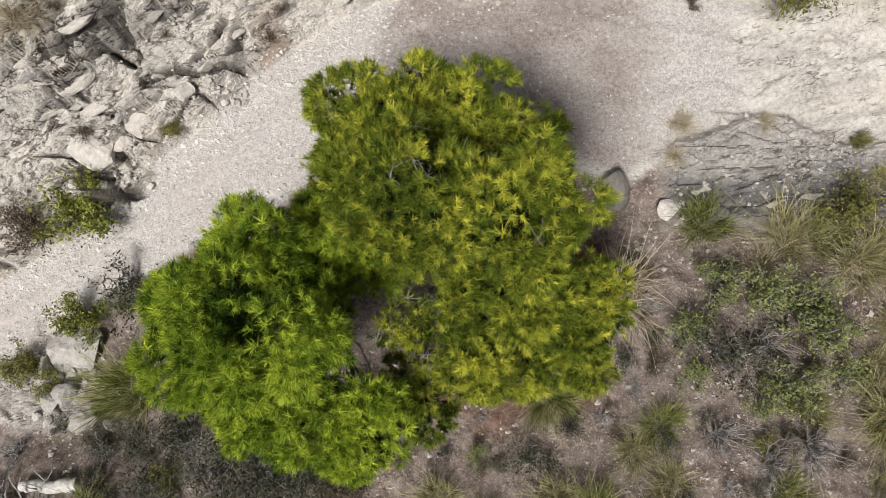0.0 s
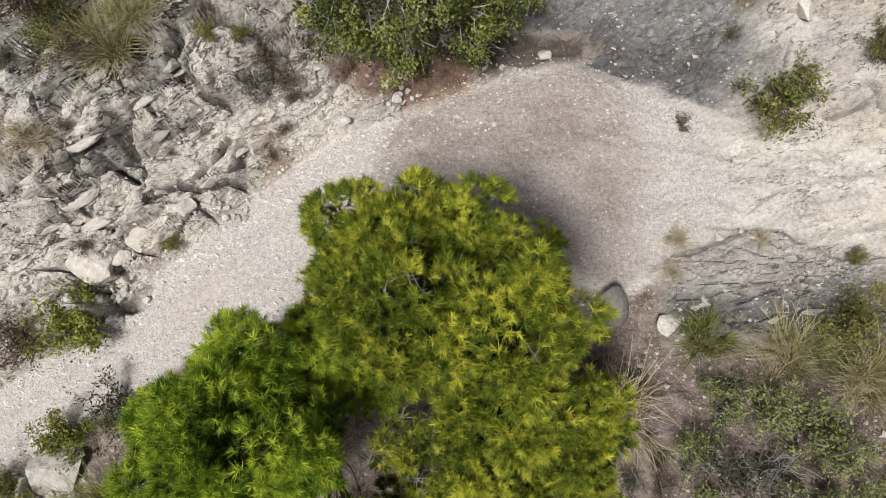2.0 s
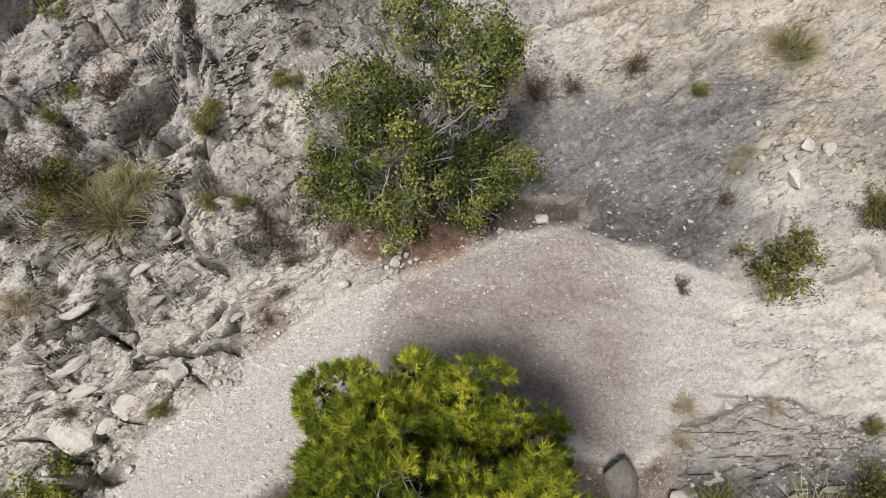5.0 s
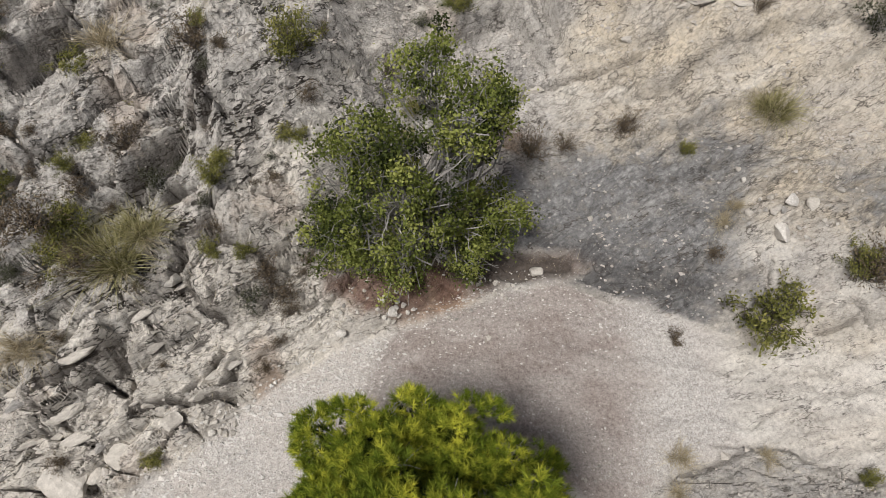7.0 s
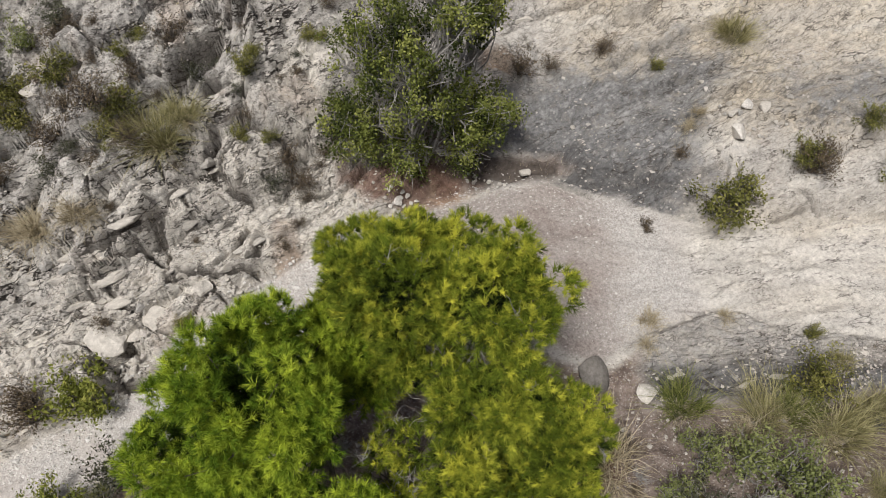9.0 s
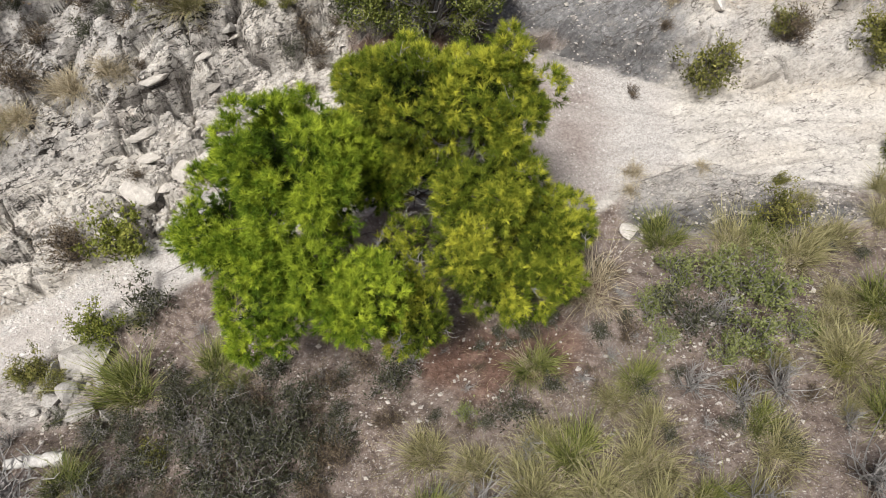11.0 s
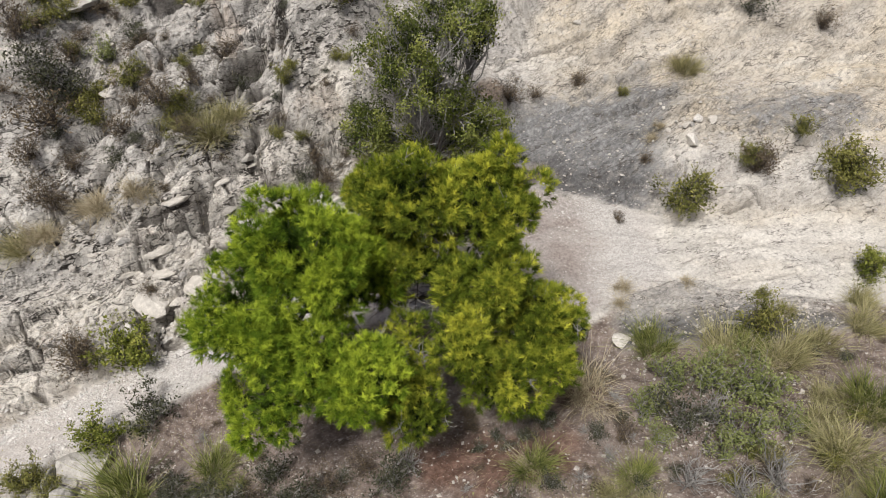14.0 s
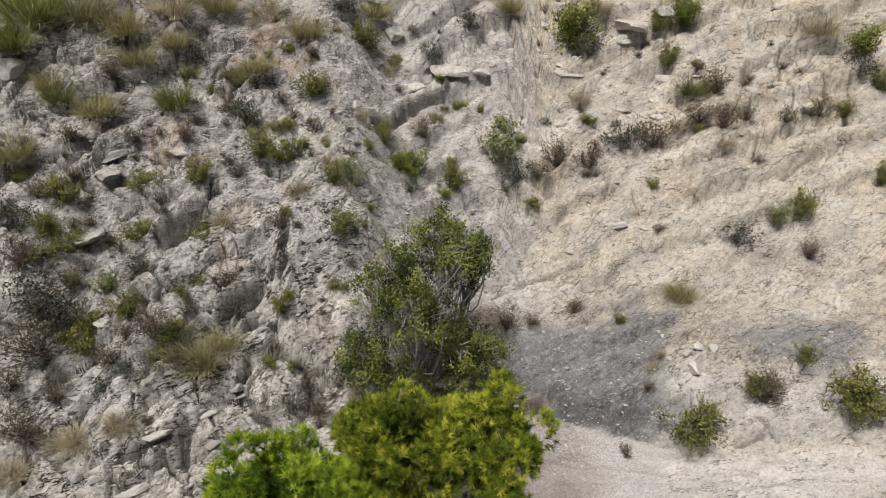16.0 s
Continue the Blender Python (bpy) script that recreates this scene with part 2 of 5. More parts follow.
GROUND = ground_material()
STONE = stone_material("pale_limestone", (0.34, 0.315, 0.28), (0.65, 0.61, 0.55))
STONE_GREY = stone_material("grey_limestone", (0.22, 0.21, 0.195), (0.47, 0.45, 0.42))
STONE_WHITE = stone_material("white_limestone", (0.42, 0.39, 0.35), (0.78, 0.75, 0.7))
GRAVEL = stone_material("crushed_stone", (0.34, 0.325, 0.305), (0.74, 0.72, 0.69))
STONE_DARK = stone_material("dark_weathered_limestone", (0.045, 0.04, 0.037), (0.2, 0.185, 0.17))
CHIPS = stone_material("slope_chips", (0.28, 0.25, 0.225), (0.58, 0.545, 0.5))
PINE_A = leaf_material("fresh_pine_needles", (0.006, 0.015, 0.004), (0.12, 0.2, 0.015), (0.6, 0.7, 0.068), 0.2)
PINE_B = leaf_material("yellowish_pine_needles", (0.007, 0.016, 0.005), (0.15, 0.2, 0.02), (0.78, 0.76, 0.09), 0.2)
GRASS = leaf_material("esparto_blades", (0.11, 0.103, 0.05), (0.28, 0.262, 0.125), (0.5, 0.46, 0.25), 0.25)
GRASS_GREEN = leaf_material("green_esparto_blades", (0.05, 0.072, 0.022), (0.18, 0.21, 0.06), (0.39, 0.39, 0.14), 0.3)
DRY = leaf_material("dry_straw", (0.2, 0.16, 0.1), (0.4, 0.34, 0.23), (0.6, 0.53, 0.39), 0.2)
LEAF = leaf_material("lentisk_leaves", (0.045, 0.06, 0.016), (0.19, 0.22, 0.045), (0.43, 0.43, 0.11), 0.35)
LEAF_BUSH = leaf_material("dusky_evergreen_leaves", (0.026, 0.036, 0.012), (0.15, 0.18, 0.042), (0.42, 0.44, 0.13), 0.3)
LEAF_PALE = leaf_material("pale_green_leaves", (0.08, 0.1, 0.035), (0.23, 0.26, 0.095), (0.42, 0.44, 0.19), 0.3)
LEAF_GREY = leaf_material("grey_green_leaves", (0.02, 0.023, 0.014), (0.062, 0.066, 0.04), (0.16, 0.16, 0.105), 0.25)
LEAF_OLIVE = leaf_material("olive_leaves", (0.05, 0.052, 0.018), (0.17, 0.175, 0.05), (0.4, 0.37, 0.12), 0.3)
LEAF_BROWN = leaf_material("withered_leaves", (0.05, 0.037, 0.024), (0.13, 0.1, 0.065), (0.26, 0.205, 0.14), 0.2)
BARK = bark_material("pine_bark", (0.06, 0.045, 0.037), (0.2, 0.165, 0.14))
TWIG_GREY = bark_material("dead_grey_wood", (0.14, 0.13, 0.12), (0.38, 0.365, 0.345))
TWIG_DARK = bark_material("dark_twigs", (0.045, 0.036, 0.03), (0.14, 0.115, 0.1))
WOOD_WHITE = bark_material("bleached_wood", (0.38, 0.36, 0.33), (0.72, 0.7, 0.66))


# ---------------------------------------------------------------- terrain
def hash2(i, j, seed):
    h = (i.astype(np.int64) * 374761393 + j.astype(np.int64) * 668265263 + seed * 974711) & 0xFFFFFFFF
    h = ((h ^ (h >> 13)) * 1274126177) & 0xFFFFFFFF
    return ((h ^ (h >> 16)) & 0xFFFFFF) / float(0xFFFFFF)


def vnoise(x, y, seed=0):
    """Smooth value noise, -1 to 1."""
    i, j = np.floor(x), np.floor(y)
    u, v = x - i, y - j
    u, v = u * u * (3 - 2 * u), v * v * (3 - 2 * v)
    a, b, c, d = hash2(i, j, seed), hash2(i + 1, j, seed), hash2(i, j + 1, seed), hash2(i + 1, j + 1, seed)
    return 2 * ((a * (1 - u) + b * u) * (1 - v) + (c * (1 - u) + d * u) * v) - 1


def fbm(x, y, seed=0, octaves=4):
    total, amp = 0, 0.5
    for k in range(octaves):
        total = total + amp * vnoise(x * 2 ** k + 7.3 * k, y * 2 ** k - 3.1 * k, seed + k)
        amp *= 0.5
    return total


def cells(x, y, seed=0):
    """Broken blocks: distance to the nearest joint, a random number of the block and its tilt."""
    i, j = np.floor(x), np.floor(y)
    f1, f2 = np.full(np.shape(x), 9.0), np.full(np.shape(x), 9.0)
    r1, r2, tilt = np.zeros(np.shape(x)), np.zeros(np.shape(x)), np.zeros(np.shape(x))
    for di in (-1, 0, 1):
        for dj in (-1, 0, 1):
            a, b = i + di, j + dj
            ox, oy = x - a - hash2(a, b, seed), y - b - hash2(a, b, seed + 5)
            d = np.hypot(ox, oy)
            near = d < f1
            f2 = np.where(near, f1, np.minimum(f2, d))
            r1, r2 = np.where(near, hash2(a, b, seed + 9), r1), np.where(near, hash2(a, b, seed + 11), r2)
            tilt = np.where(near, ox * (hash2(a, b, seed + 13) - 0.5) + oy * (hash2(a, b, seed + 15) - 0.3), tilt)
            f1 = np.where(near, d, f1)
    return f2 - f1, r1, tilt


def ease(x, a, b):
    t = np.clip((x - a) / (b - a), 0, 1)
    return t * t * (3 - 2 * t)


def curve(x, xs, ys):
    """A smooth line through a few stations."""
    return sum(np.interp(x + o, xs, ys) for o in (-0.6, -0.3, 0, 0.3, 0.6)) / 5


EDGE_X = (-30, -16, -11.7, -9.5, -6.9, -4.7, -3.4, -1.3, 0.4, 2.0, 3.6, 4.8, 6.3, 8.0, 10.2, 12, 30)


def bank(x):      # the uphill edge of the track
    return curve(x, EDGE_X, (-7, -1.4, 1.0, 2.5, 4.6, 6.2, 7.2, 8.0, 8.7, 9.3, 9.5, 9.0, 8.5, 7.7, 7.3, 7.1, 7.5))


def verge(x):     # its downhill edge
    return curve(x, EDGE_X, (-9, -3.7, -1.3, 0.0, 1.6, 2.6, 3.2, 3.6, 3.8, 3.9, 3.6, 3.0, 4.3, 4.6, 3.9, 3.7, 4.0))


def bed(x):       # the height of the track
    return curve(x, EDGE_X, (-4.5, -3.2, -2.6, -2.3, -1.75, -1.3, -1.05, -0.85, -0.75, -0.7, -0.68, -0.62, -0.52, -0.36, -0.12, 0.0, 0.8))


def steep(d):     # the broken cliff above the track, west
    return np.interp(d, (0, 0.5, 2.0, 2.8, 3.6, 4.6, 5.7, 7.0, 9.5, 14, 22, 60, 120), (0, 0.75, 1.15, 1.6, 2.8, 4.0, 4.7, 6.0, 7.8, 11.2, 17.5, 40, 55))


def gentle(d):    # the smoother slope above it, east
    return np.interp(d, (0, 0.6, 1.2, 2.6, 4.5, 5.8, 6.8, 8.5, 10, 14, 22, 60, 120), (0, 0.3, 0.6, 1.05, 1.75, 2.3, 3.3, 5.0, 6.3, 9.6, 16.5, 40, 55))


# open joints and ledges of the rock: from (x, y) to (x, y), the ground stands higher on the left-hand side
CLIFF_JOINTS = [(-10.19, 5.63, -9.7, 6.06), (-9.7, 6.06, -8.8, 6.48), (-8.8, 6.48, -8.12, 7.05), (-8.14, 5.96, -8.7, 6.38), (-10.28, 5.53, -9.46, 5.22),
                (-7.96, 5.72, -6.41, 5.89), (-6.41, 5.89, -5.32, 6.1), (-6.12, 6.47, -5.5, 7.06), (-6.6, 6.01, -6.31, 6.36), (-5.69, 6.34, -5.16, 6.93),
                (-8.28, 6.61, -8.04, 7.06), (-6.32, 8.14, -5.49, 7.8), (-5.85, 8.08, -5.67, 8.33)]
UPPER_JOINTS = [(-7.61, 10.0, -6.24, 11.18), (-6.84, 9.89, -6.32, 10.33), (-5.72, 11.32, -5.35, 11.72), (-6.77, 8.27, -6.41, 9.21), (-9.98, 11.54, -8.41, 12.67),
                (-6.01, 11.36, -5.59, 12.56), (-11.88, 12.64, -11.22, 13.11), (-2.91, 17.94, -1.58, 20.0), (-1.58, 20.0, 0.31, 21.3)]
SLOPE_JOINTS = [(2.27, 14.6, 3.4, 15.0), (3.4, 15.0, 5.88, 15.2), (8.03, 17.05, 8.17, 16.46), (4.84, 16.65, 5.46, 16.96), (10.29, 16.62, 10.93, 16.85),
                (13.24, 21.21, 15.36, 21.99), (14.24, 17.41, 15.92, 18.18), (6.97, 8.6, 7.25, 10.01), (8.91, 8.53, 9.0, 9.22), (4.66, 9.86, 6.21, 9.48),
                (3.74, 9.47, 4.94, 8.82), (7.24, 8.89, 8.76, 9.2), (9.56, 8.12, 10.51, 8.29), (10.19, 7.66, 11.21, 7.89), (11.07, 8.35, 11.66, 7.68)]
LEDGE_JOINTS = [(8.83, 4.07, 7.98, 4.65), (7.98, 4.65, 7.04, 4.74), (7.75, 3.81, 6.0, 3.79), (8.16, 3.22, 6.58, 3.18), (8.31, 3.01, 7.33, 2.68)]


def joints(x, y):
    """How deep the open joints cut, and how far their upper lips stand out."""
    x, y = x + 0.16 * fbm(x * 1.7, y * 1.7, 141, 4), y + 0.16 * fbm(x * 1.7 + 5, y * 1.7, 143, 4)
    cut, lip = np.zeros(np.shape(x)), np.zeros(np.shape(x))
    for rows, width, rise, deep in ((CLIFF_JOINTS, 0.12, 0.32, 1.0), (UPPER_JOINTS, 0.16, 0.3, 1.0), (SLOPE_JOINTS, 0.08, 0.08, 0.6), (LEDGE_JOINTS, 0.06, 0.03, 0.35)):
        for x0, y0, x1, y1 in rows:
            ln = math.hypot(x1 - x0, y1 - y0)
            ux, uy = (x1 - x0) / ln, (y1 - y0) / ln
            along, off = (x - x0) * ux + (y - y0) * uy, (y - y0) * ux - (x - x0) * uy
            taper = ease(along, -0.15, 0.12) * ease(along, ln + 0.15, ln - 0.12)
            cut = np.maximum(cut, deep * taper * ease(np.abs(off), width, 0.25 * width))
            lip = np.maximum(lip, taper * rise * ease(off, -0.02, 0.06) * ease(off, 0.55, 0.1))
    return cut, lip


def zones(x, y):
    """What the ground is made of: cliff, track, grey marl, brown soil, ledge."""
    d, e = y - bank(x), verge(x) - y
    w = 0.35 * fbm(x * 0.9, y * 0.9, 40, 3)
    west = 1 - ease(x + 0.5 * w + 0.25 * (y - 9), -2.2, 1.6)
    above = ease(d + w, -0.15, 0.35)
    cliff = above * (0.18 + 0.82 * np.maximum(west, 0.6 * ease(y + 3 * w - 0.1 * x, 14.5, 17.0)))
    track = ease(d + w, 0.15, -0.25) * ease(e + w, 0.25, -0.3)
    marl = ease(np.abs(x - 4.9 - 0.2 * (y - 10)) + 3.0 * w, 5.0, 2.4) * ease(d, -0.1, 0.15) * ease(y - 0.05 * x + 3.0 * w, 14.3, 11.6)
    marl = np.maximum(marl, 0.8 * ease(np.abs(x - 13.0) + 4 * w, 4.4, 1.2) * ease(np.abs(y - 11.0 + 3 * w), 2.3, 0.4))
    ledge = ease(x + w, 5.4, 6.0) * ease(x + 3 * w, 13.5, 11.5) * ease(e + w, -0.1, 0.25) * ease(y + 1.2 * w, 1.5, 2.0)
    rubble = ease(x + 2 * w, -9.3, -10.2) * ease(e, 0.0, 0.6) * ease(y + w, -3.9, -3.2)
    soil = ease(e + 0.5 * w, 0.1, 0.5) * (1 - ledge) * (1 - 0.8 * rubble)
    soil = np.maximum(soil, 0.95 * ease(np.hypot((x + 0.1) / 2.9, (y - 9.5) / 1.5) + 2.2 * w, 1.1, 0.6) * above)
    # brown soil that also stands in for shade east of the bush
    soil = np.maximum(soil, 0.9 * ease(np.hypot((x - 2.5) / 2.1, (y - 9.85) / 0.5) + 1.5 * w, 1.1, 0.6) * above)
    return cliff, track, marl, soil, np.maximum(ledge, rubble), west, d, e, w


def ground_height(x, y):
    x, y = np.asarray(x, float), np.asarray(y, float)
    cliff, track, marl, soil, ledge, west, d, e, w = zones(x, y)
    dw = d * (1 - 0.3 * ease(x, -9.5, -12) * ease(d, 12, 7)) + 1.0 * ease(np.abs(x + 4.2), 2.4, 0.8) * ease(d, 1.0, 3.0)
    de = d - 1.0 * ease(x, 6.5, 10) * ease(d, 3.0, 5.5)
    up = west * steep(np.maximum(dw, 0)) + (1 - west) * gentle(np.maximum(de, 0))
    low = -0.9 + 0.2 * np.clip(x, -14, 13) + 0.35 * np.clip(-y, -2.2, 8.5) + 0.5 * ease(np.hypot((x + 10) / 2.2, (y + 5.0) / 1.2), 1.4, 0.3)
    z = bed(x) + up + 0.6 * ease(x, 7.0, 9.5) * ease(d, 0.8, 2.5) * ease(d, 6.5, 4.0)
    z = z + (low - bed(x)) * ease(e, 0.0, 2.2) + 0.28 * ledge
    # joints and beds of the rock, which strike from south-west to north-east
    s, p = 0.82 * x + 0.57 * y, -0.57 * x + 0.82 * y
    e1 = ease(x - 0.1 * (y - 9), 1.0, 4.0)
    s, p = s * (1 - e1) + e1 * (0.97 * x + 0.24 * y), p * (1 - e1) + e1 * (-0.24 * x + 0.97 * y)
    s, p = s + 0.5 * fbm(x * 0.5, y * 0.5, 3), p + 0.4 * fbm(x * 0.6, y * 0.6, 8)
    gap, r1, r2 = cells(s / 1.9, p / 0.8, 21)
    gap2, q1, q2 = cells(s / 0.6, p / 0.27, 33)
    gap3, t1, t2 = cells(x / 0.9 + 2 * w, y / 0.28 + 0.15 * x + 2 * w, 55)
    beds = np.mod(p / 1.25 + 0.35 * fbm(x * 0.35, y * 0.35, 60), 1.0)
    rock = np.maximum(cliff, 0.0)
    ridge = 1 - np.abs(vnoise(s / 1.7, p / 0.42, 81)) * 2
    ridge2 = 1 - np.abs(vnoise(s / 0.5 + 3, p / 0.16, 83)) * 2
    seam = ease(fbm(x * 0.45, y * 0.45, 85, 3), -0.12, 0.18)
    z = z + rock * (seam * ease(gap, 0.0, 0.2) * (0.42 * (r1 - 0.5) + 0.55 * r2) - 0.3 * ease(gap, 0.12, 0.0) * seam + ease(gap2, 0.0, 0.25) * (0.17 * (q1 - 0.5) + 0.2 * q2) - 0.05 * ease(gap2, 0.14, 0.0))
    z = z + rock * (0.15 * ridge + 0.05 * ridge2 + 0.08 * fbm(x * 2.2, y * 2.2, 87, 4) + 0.018 * vnoise(x * 9, y * 9, 88))
    z = z + rock * 0.62 * (0.5 - beds) * ease(beds, 0.0, 0.12) * (0.35 + 0.65 * seam)
    z = z + (1 - west) * ease(d, 0.6, 3.0) * 0.55 * (0.5 - beds) * ease(beds, 0.0, 0.14) * (0.3 + 0.7 * seam)
    z = z + np.maximum(ledge, 0.35 * marl) * (0.1 * (t1 - 0.5) - 0.05 * ease(gap3, 0.1, 0.0) + 0.05 * (q1 - 0.5))
    z = z + (1 - track) * (0.16 * fbm(x * 0.8, y * 0.8, 12, 4) + 0.05 * fbm(x * 4, y * 4, 14, 3))
    z = z + track * (0.05 * fbm(x * 0.7, y * 0.7, 15, 3) + 0.016 * fbm(x * 5, y * 5, 16, 3)
                     - 0.05 * ease(np.abs(y - 0.72 * bank(x) - 0.28 * verge(x)), 0.45, 0.1) - 0.04 * ease(np.abs(y - 0.35 * bank(x) - 0.65 * verge(x)), 0.45, 0.1))
    # bare bedrock steps across the eastern track
    bare = track * ease(x + 2 * w, 7.2, 8.6)
    gap4, b1, b2 = cells(x / 2.3 + 3 * w, y / 1.3 - 0.2 * x + 3 * w, 71)
    z = z + bare * (0.1 * b2 + 0.05 * ridge - 0.06 * ease(gap4, 0.045, 0.0) * ease(fbm(x * 0.6, y * 0.6, 91, 3), -0.1, 0.15))
    # the hollow under the overhang beside the western track
    hollow = ease(np.hypot((x + 9.0) / 1.0, (y - 3.35) / 0.7), 1.1, 0.75)
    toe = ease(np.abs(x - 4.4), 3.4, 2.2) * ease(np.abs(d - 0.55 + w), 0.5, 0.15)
    cut, lip = joints(x, y)
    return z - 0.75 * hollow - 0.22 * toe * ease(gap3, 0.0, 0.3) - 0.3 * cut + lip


# ---------------------------------------------------------------- mesh helpers
def mesh_of(name, verts, faces, material, smooth=False, tone=None):
    me = bpy.data.meshes.new(name)
    verts, faces = np.asarray(verts, np.float32), np.asarray(faces, np.int32)
    k = faces.shape[1]
    me.vertices.add(len(verts))
    me.vertices.foreach_set("co", verts.ravel())
    me.loops.add(faces.size)
    me.loops.foreach_set("vertex_index", faces.ravel())
    me.polygons.add(len(faces))
    me.polygons.foreach_set("loop_start", np.arange(0, faces.size, k, dtype=np.int32))
    me.polygons.foreach_set("use_smooth", np.full(len(faces), smooth))
    me.update(calc_edges=True)
    if tone is not None:
        at = me.attributes.new("tone", "FLOAT", "POINT")
        at.data.foreach_set("value", np.asarray(tone, np.float32))
    me.materials.append(material)
    return me


def part(name, me, parent, label=""):
    ob = new(name, me)
    ob.parent = parent
    many = name in ("branchwork", "crown", "foliage", "grass_head", "dead_straw")
    return tagged(ob, label, kind="stuff" if many else "")


def thing(name, m, label, category, group=""):
    ob = new(name)
    ob.empty_display_size = 0.1
    ob.matrix_world = m
    return tagged(ob, label, category, group)


def height(x, y):
    return float(ground_height(np.array([x]), np.array([y]))[0])


# ---------------------------------------------------------------- ground
def axis(core0, core1, fine, outer0, outer1):
    mid = np.arange(core0, core1 + fine, fine)
    left, right, s = [core0], [mid[-1]], fine
    while left[-1] > outer0:
        s *= 1.13
        left.append(left[-1] - s)
    s = fine
    while right[-1] < outer1:
        s *= 1.13
        right.append(right[-1] + s)
    return np.concatenate([np.array(left[:0:-1]), mid, np.array(right[1:])])


def make_ground():
    xs, ys = axis(-16.5, 17, 0.054, -900, 900), axis(-9.5, 26.5, 0.054, -900, 900)
    gx, gy = np.meshgrid(xs, ys)
    gz = ground_height(gx, gy)
    n, k = gx.shape
    idx = np.arange(n * k).reshape(n, k)
    quads = np.stack([idx[:-1, :-1], idx[:-1, 1:], idx[1:, 1:], idx[1:, :-1]], -1).reshape(-1, 4)
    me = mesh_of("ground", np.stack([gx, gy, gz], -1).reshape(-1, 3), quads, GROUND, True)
    cliff, track, marl, soil, ledge, west, d, e, w = zones(gx, gy)
    # dark humus at the foot of the bush, with the bush's shade painted in
    shaded_soil = 0.95 * ease(np.hypot((gx - 1.9) / 2.5, (gy - 9.8) / 0.65) + 1.2 * w, 1.1, 0.6) * ease(d, -0.05, 0.2)
    marl = np.clip(np.maximum(marl * 0.9 * (1 - shaded_soil), ledge * (gx > 0) * (0.35 + 0.5 * ease(gy + w, 3.4, 2.4))), 0, 1)
    zone = np.stack([track * (1 - 0.85 * ease(gx + 2.5 * w, 7.4, 8.6)), marl, soil * 0.95, np.ones_like(gx)], -1).reshape(-1, 4)
    cream = ease(gx + 3 * w, 3.0, 5.0) * ease(d + gx * 0.12 + 2 * w, 3.2, 4.6) * (0.55 + 0.45 * ease(fbm(gx * 0.5, gy * 0.5, 90), -0.15, 0.2))
    cream = np.maximum(cream, 0.45 * ease(gx + 3 * w, 7.5, 9) * ease(np.abs(d + 1.2), 2.6, 1.4))
    cream = np.maximum(cream, 0.75 * cliff * west * ease(d, 5.0, 2.5))
    cream = np.maximum(cream, 0.5 * ease(np.hypot(gx + 3.8, (gy - 9.6) / 1.6) + 3 * w, 1.7, 0.8))
    rust = ease(np.hypot((gx + 4.6) / 0.6, (gy - 7.0) / 1.1) + 2 * w, 1.0, 0.3) + 0.8 * ease(np.hypot((gx - 1.9) / 1.2, (gy - 13.4) / 0.5) + 2 * w, 1.1, 0.4)
    rust = np.maximum(rust, 0.55 * ease(fbm(gx * 0.7, gy * 0.7, 95), 0.34, 0.5) * cliff)
    redsoil = ease(np.hypot((gx + 0.3) / 2.4, (gy - 8.9) / 0.9) + 2 * w, 1.1, 0.6)
    redsoil = np.maximum(redsoil, ease(np.hypot((gx - 1.8) / 2.6, (gy + 2.0) / 1.3) + 2 * w, 1.1, 0.4))
    redsoil = np.maximum(redsoil, ease(np.hypot((gx - 3.9) / 0.9, (gy - 0.8) / 1.2) + 2 * w, 1.1, 0.4))
    rust = np.clip(np.maximum(rust, redsoil), 0, 1)
    s, p = 0.82 * gx + 0.57 * gy, -0.57 * gx + 0.82 * gy
    e1 = ease(gx - 0.1 * (gy - 9), 1.0, 4.0)
    s, p = s * (1 - e1) + e1 * (0.97 * gx + 0.24 * gy), p * (1 - e1) + e1 * (-0.24 * gx + 0.97 * gy)
    s, p = s + 0.5 * fbm(gx * 0.5, gy * 0.5, 3), p + 0.4 * fbm(gx * 0.6, gy * 0.6, 8)
    gap = np.minimum(cells(s / 1.9, p / 0.8, 21)[0], 0.6 * cells(s / 0.6, p / 0.27, 33)[0] + 0.025)
    crack_and_shade = cliff * ease(gap, 0.08, 0.01) * ease(fbm(gx * 0.45, gy * 0.45, 85, 3), -0.12, 0.18)
    crack_and_shade = np.maximum(crack_and_shade, marl * ease(d + 2 * w, 2.2, 0.4) * (0.5 + 0.5 * ease(fbm(gx * 0.6, gy * 2.2, 97, 4), -0.15, 0.1)))
    crack_and_shade = np.maximum(crack_and_shade, 0.9 * joints(gx, gy)[0])
    # the bush's painted shade goes into the same mask as the cracks
    crack_and_shade = np.maximum(crack_and_shade, shaded_soil)
    stain = np.stack([cream, rust, crack_and_shade, np.ones_like(gx)], -1).reshape(-1, 4)
    # darker brown middle stretch of the track, with a sharp western edge
    brown_patch = 0.92 * track * ease(gx + 0.8 * w - 0.45 * (gy - 7.3), -1.9, -1.1) * ease(gx + 2 * w, 6.2, 4.3) * (0.65 + 0.35 * ease(fbm(gx * 0.9, gy * 1.6, 99, 4), -0.35, 0.35))
    brown_patch = np.maximum(brown_patch, 0.5 * track * ease(np.abs(gx - 4.6) + 2 * w, 1.2, 0.5) * ease(gy, 5.8, 4.6))
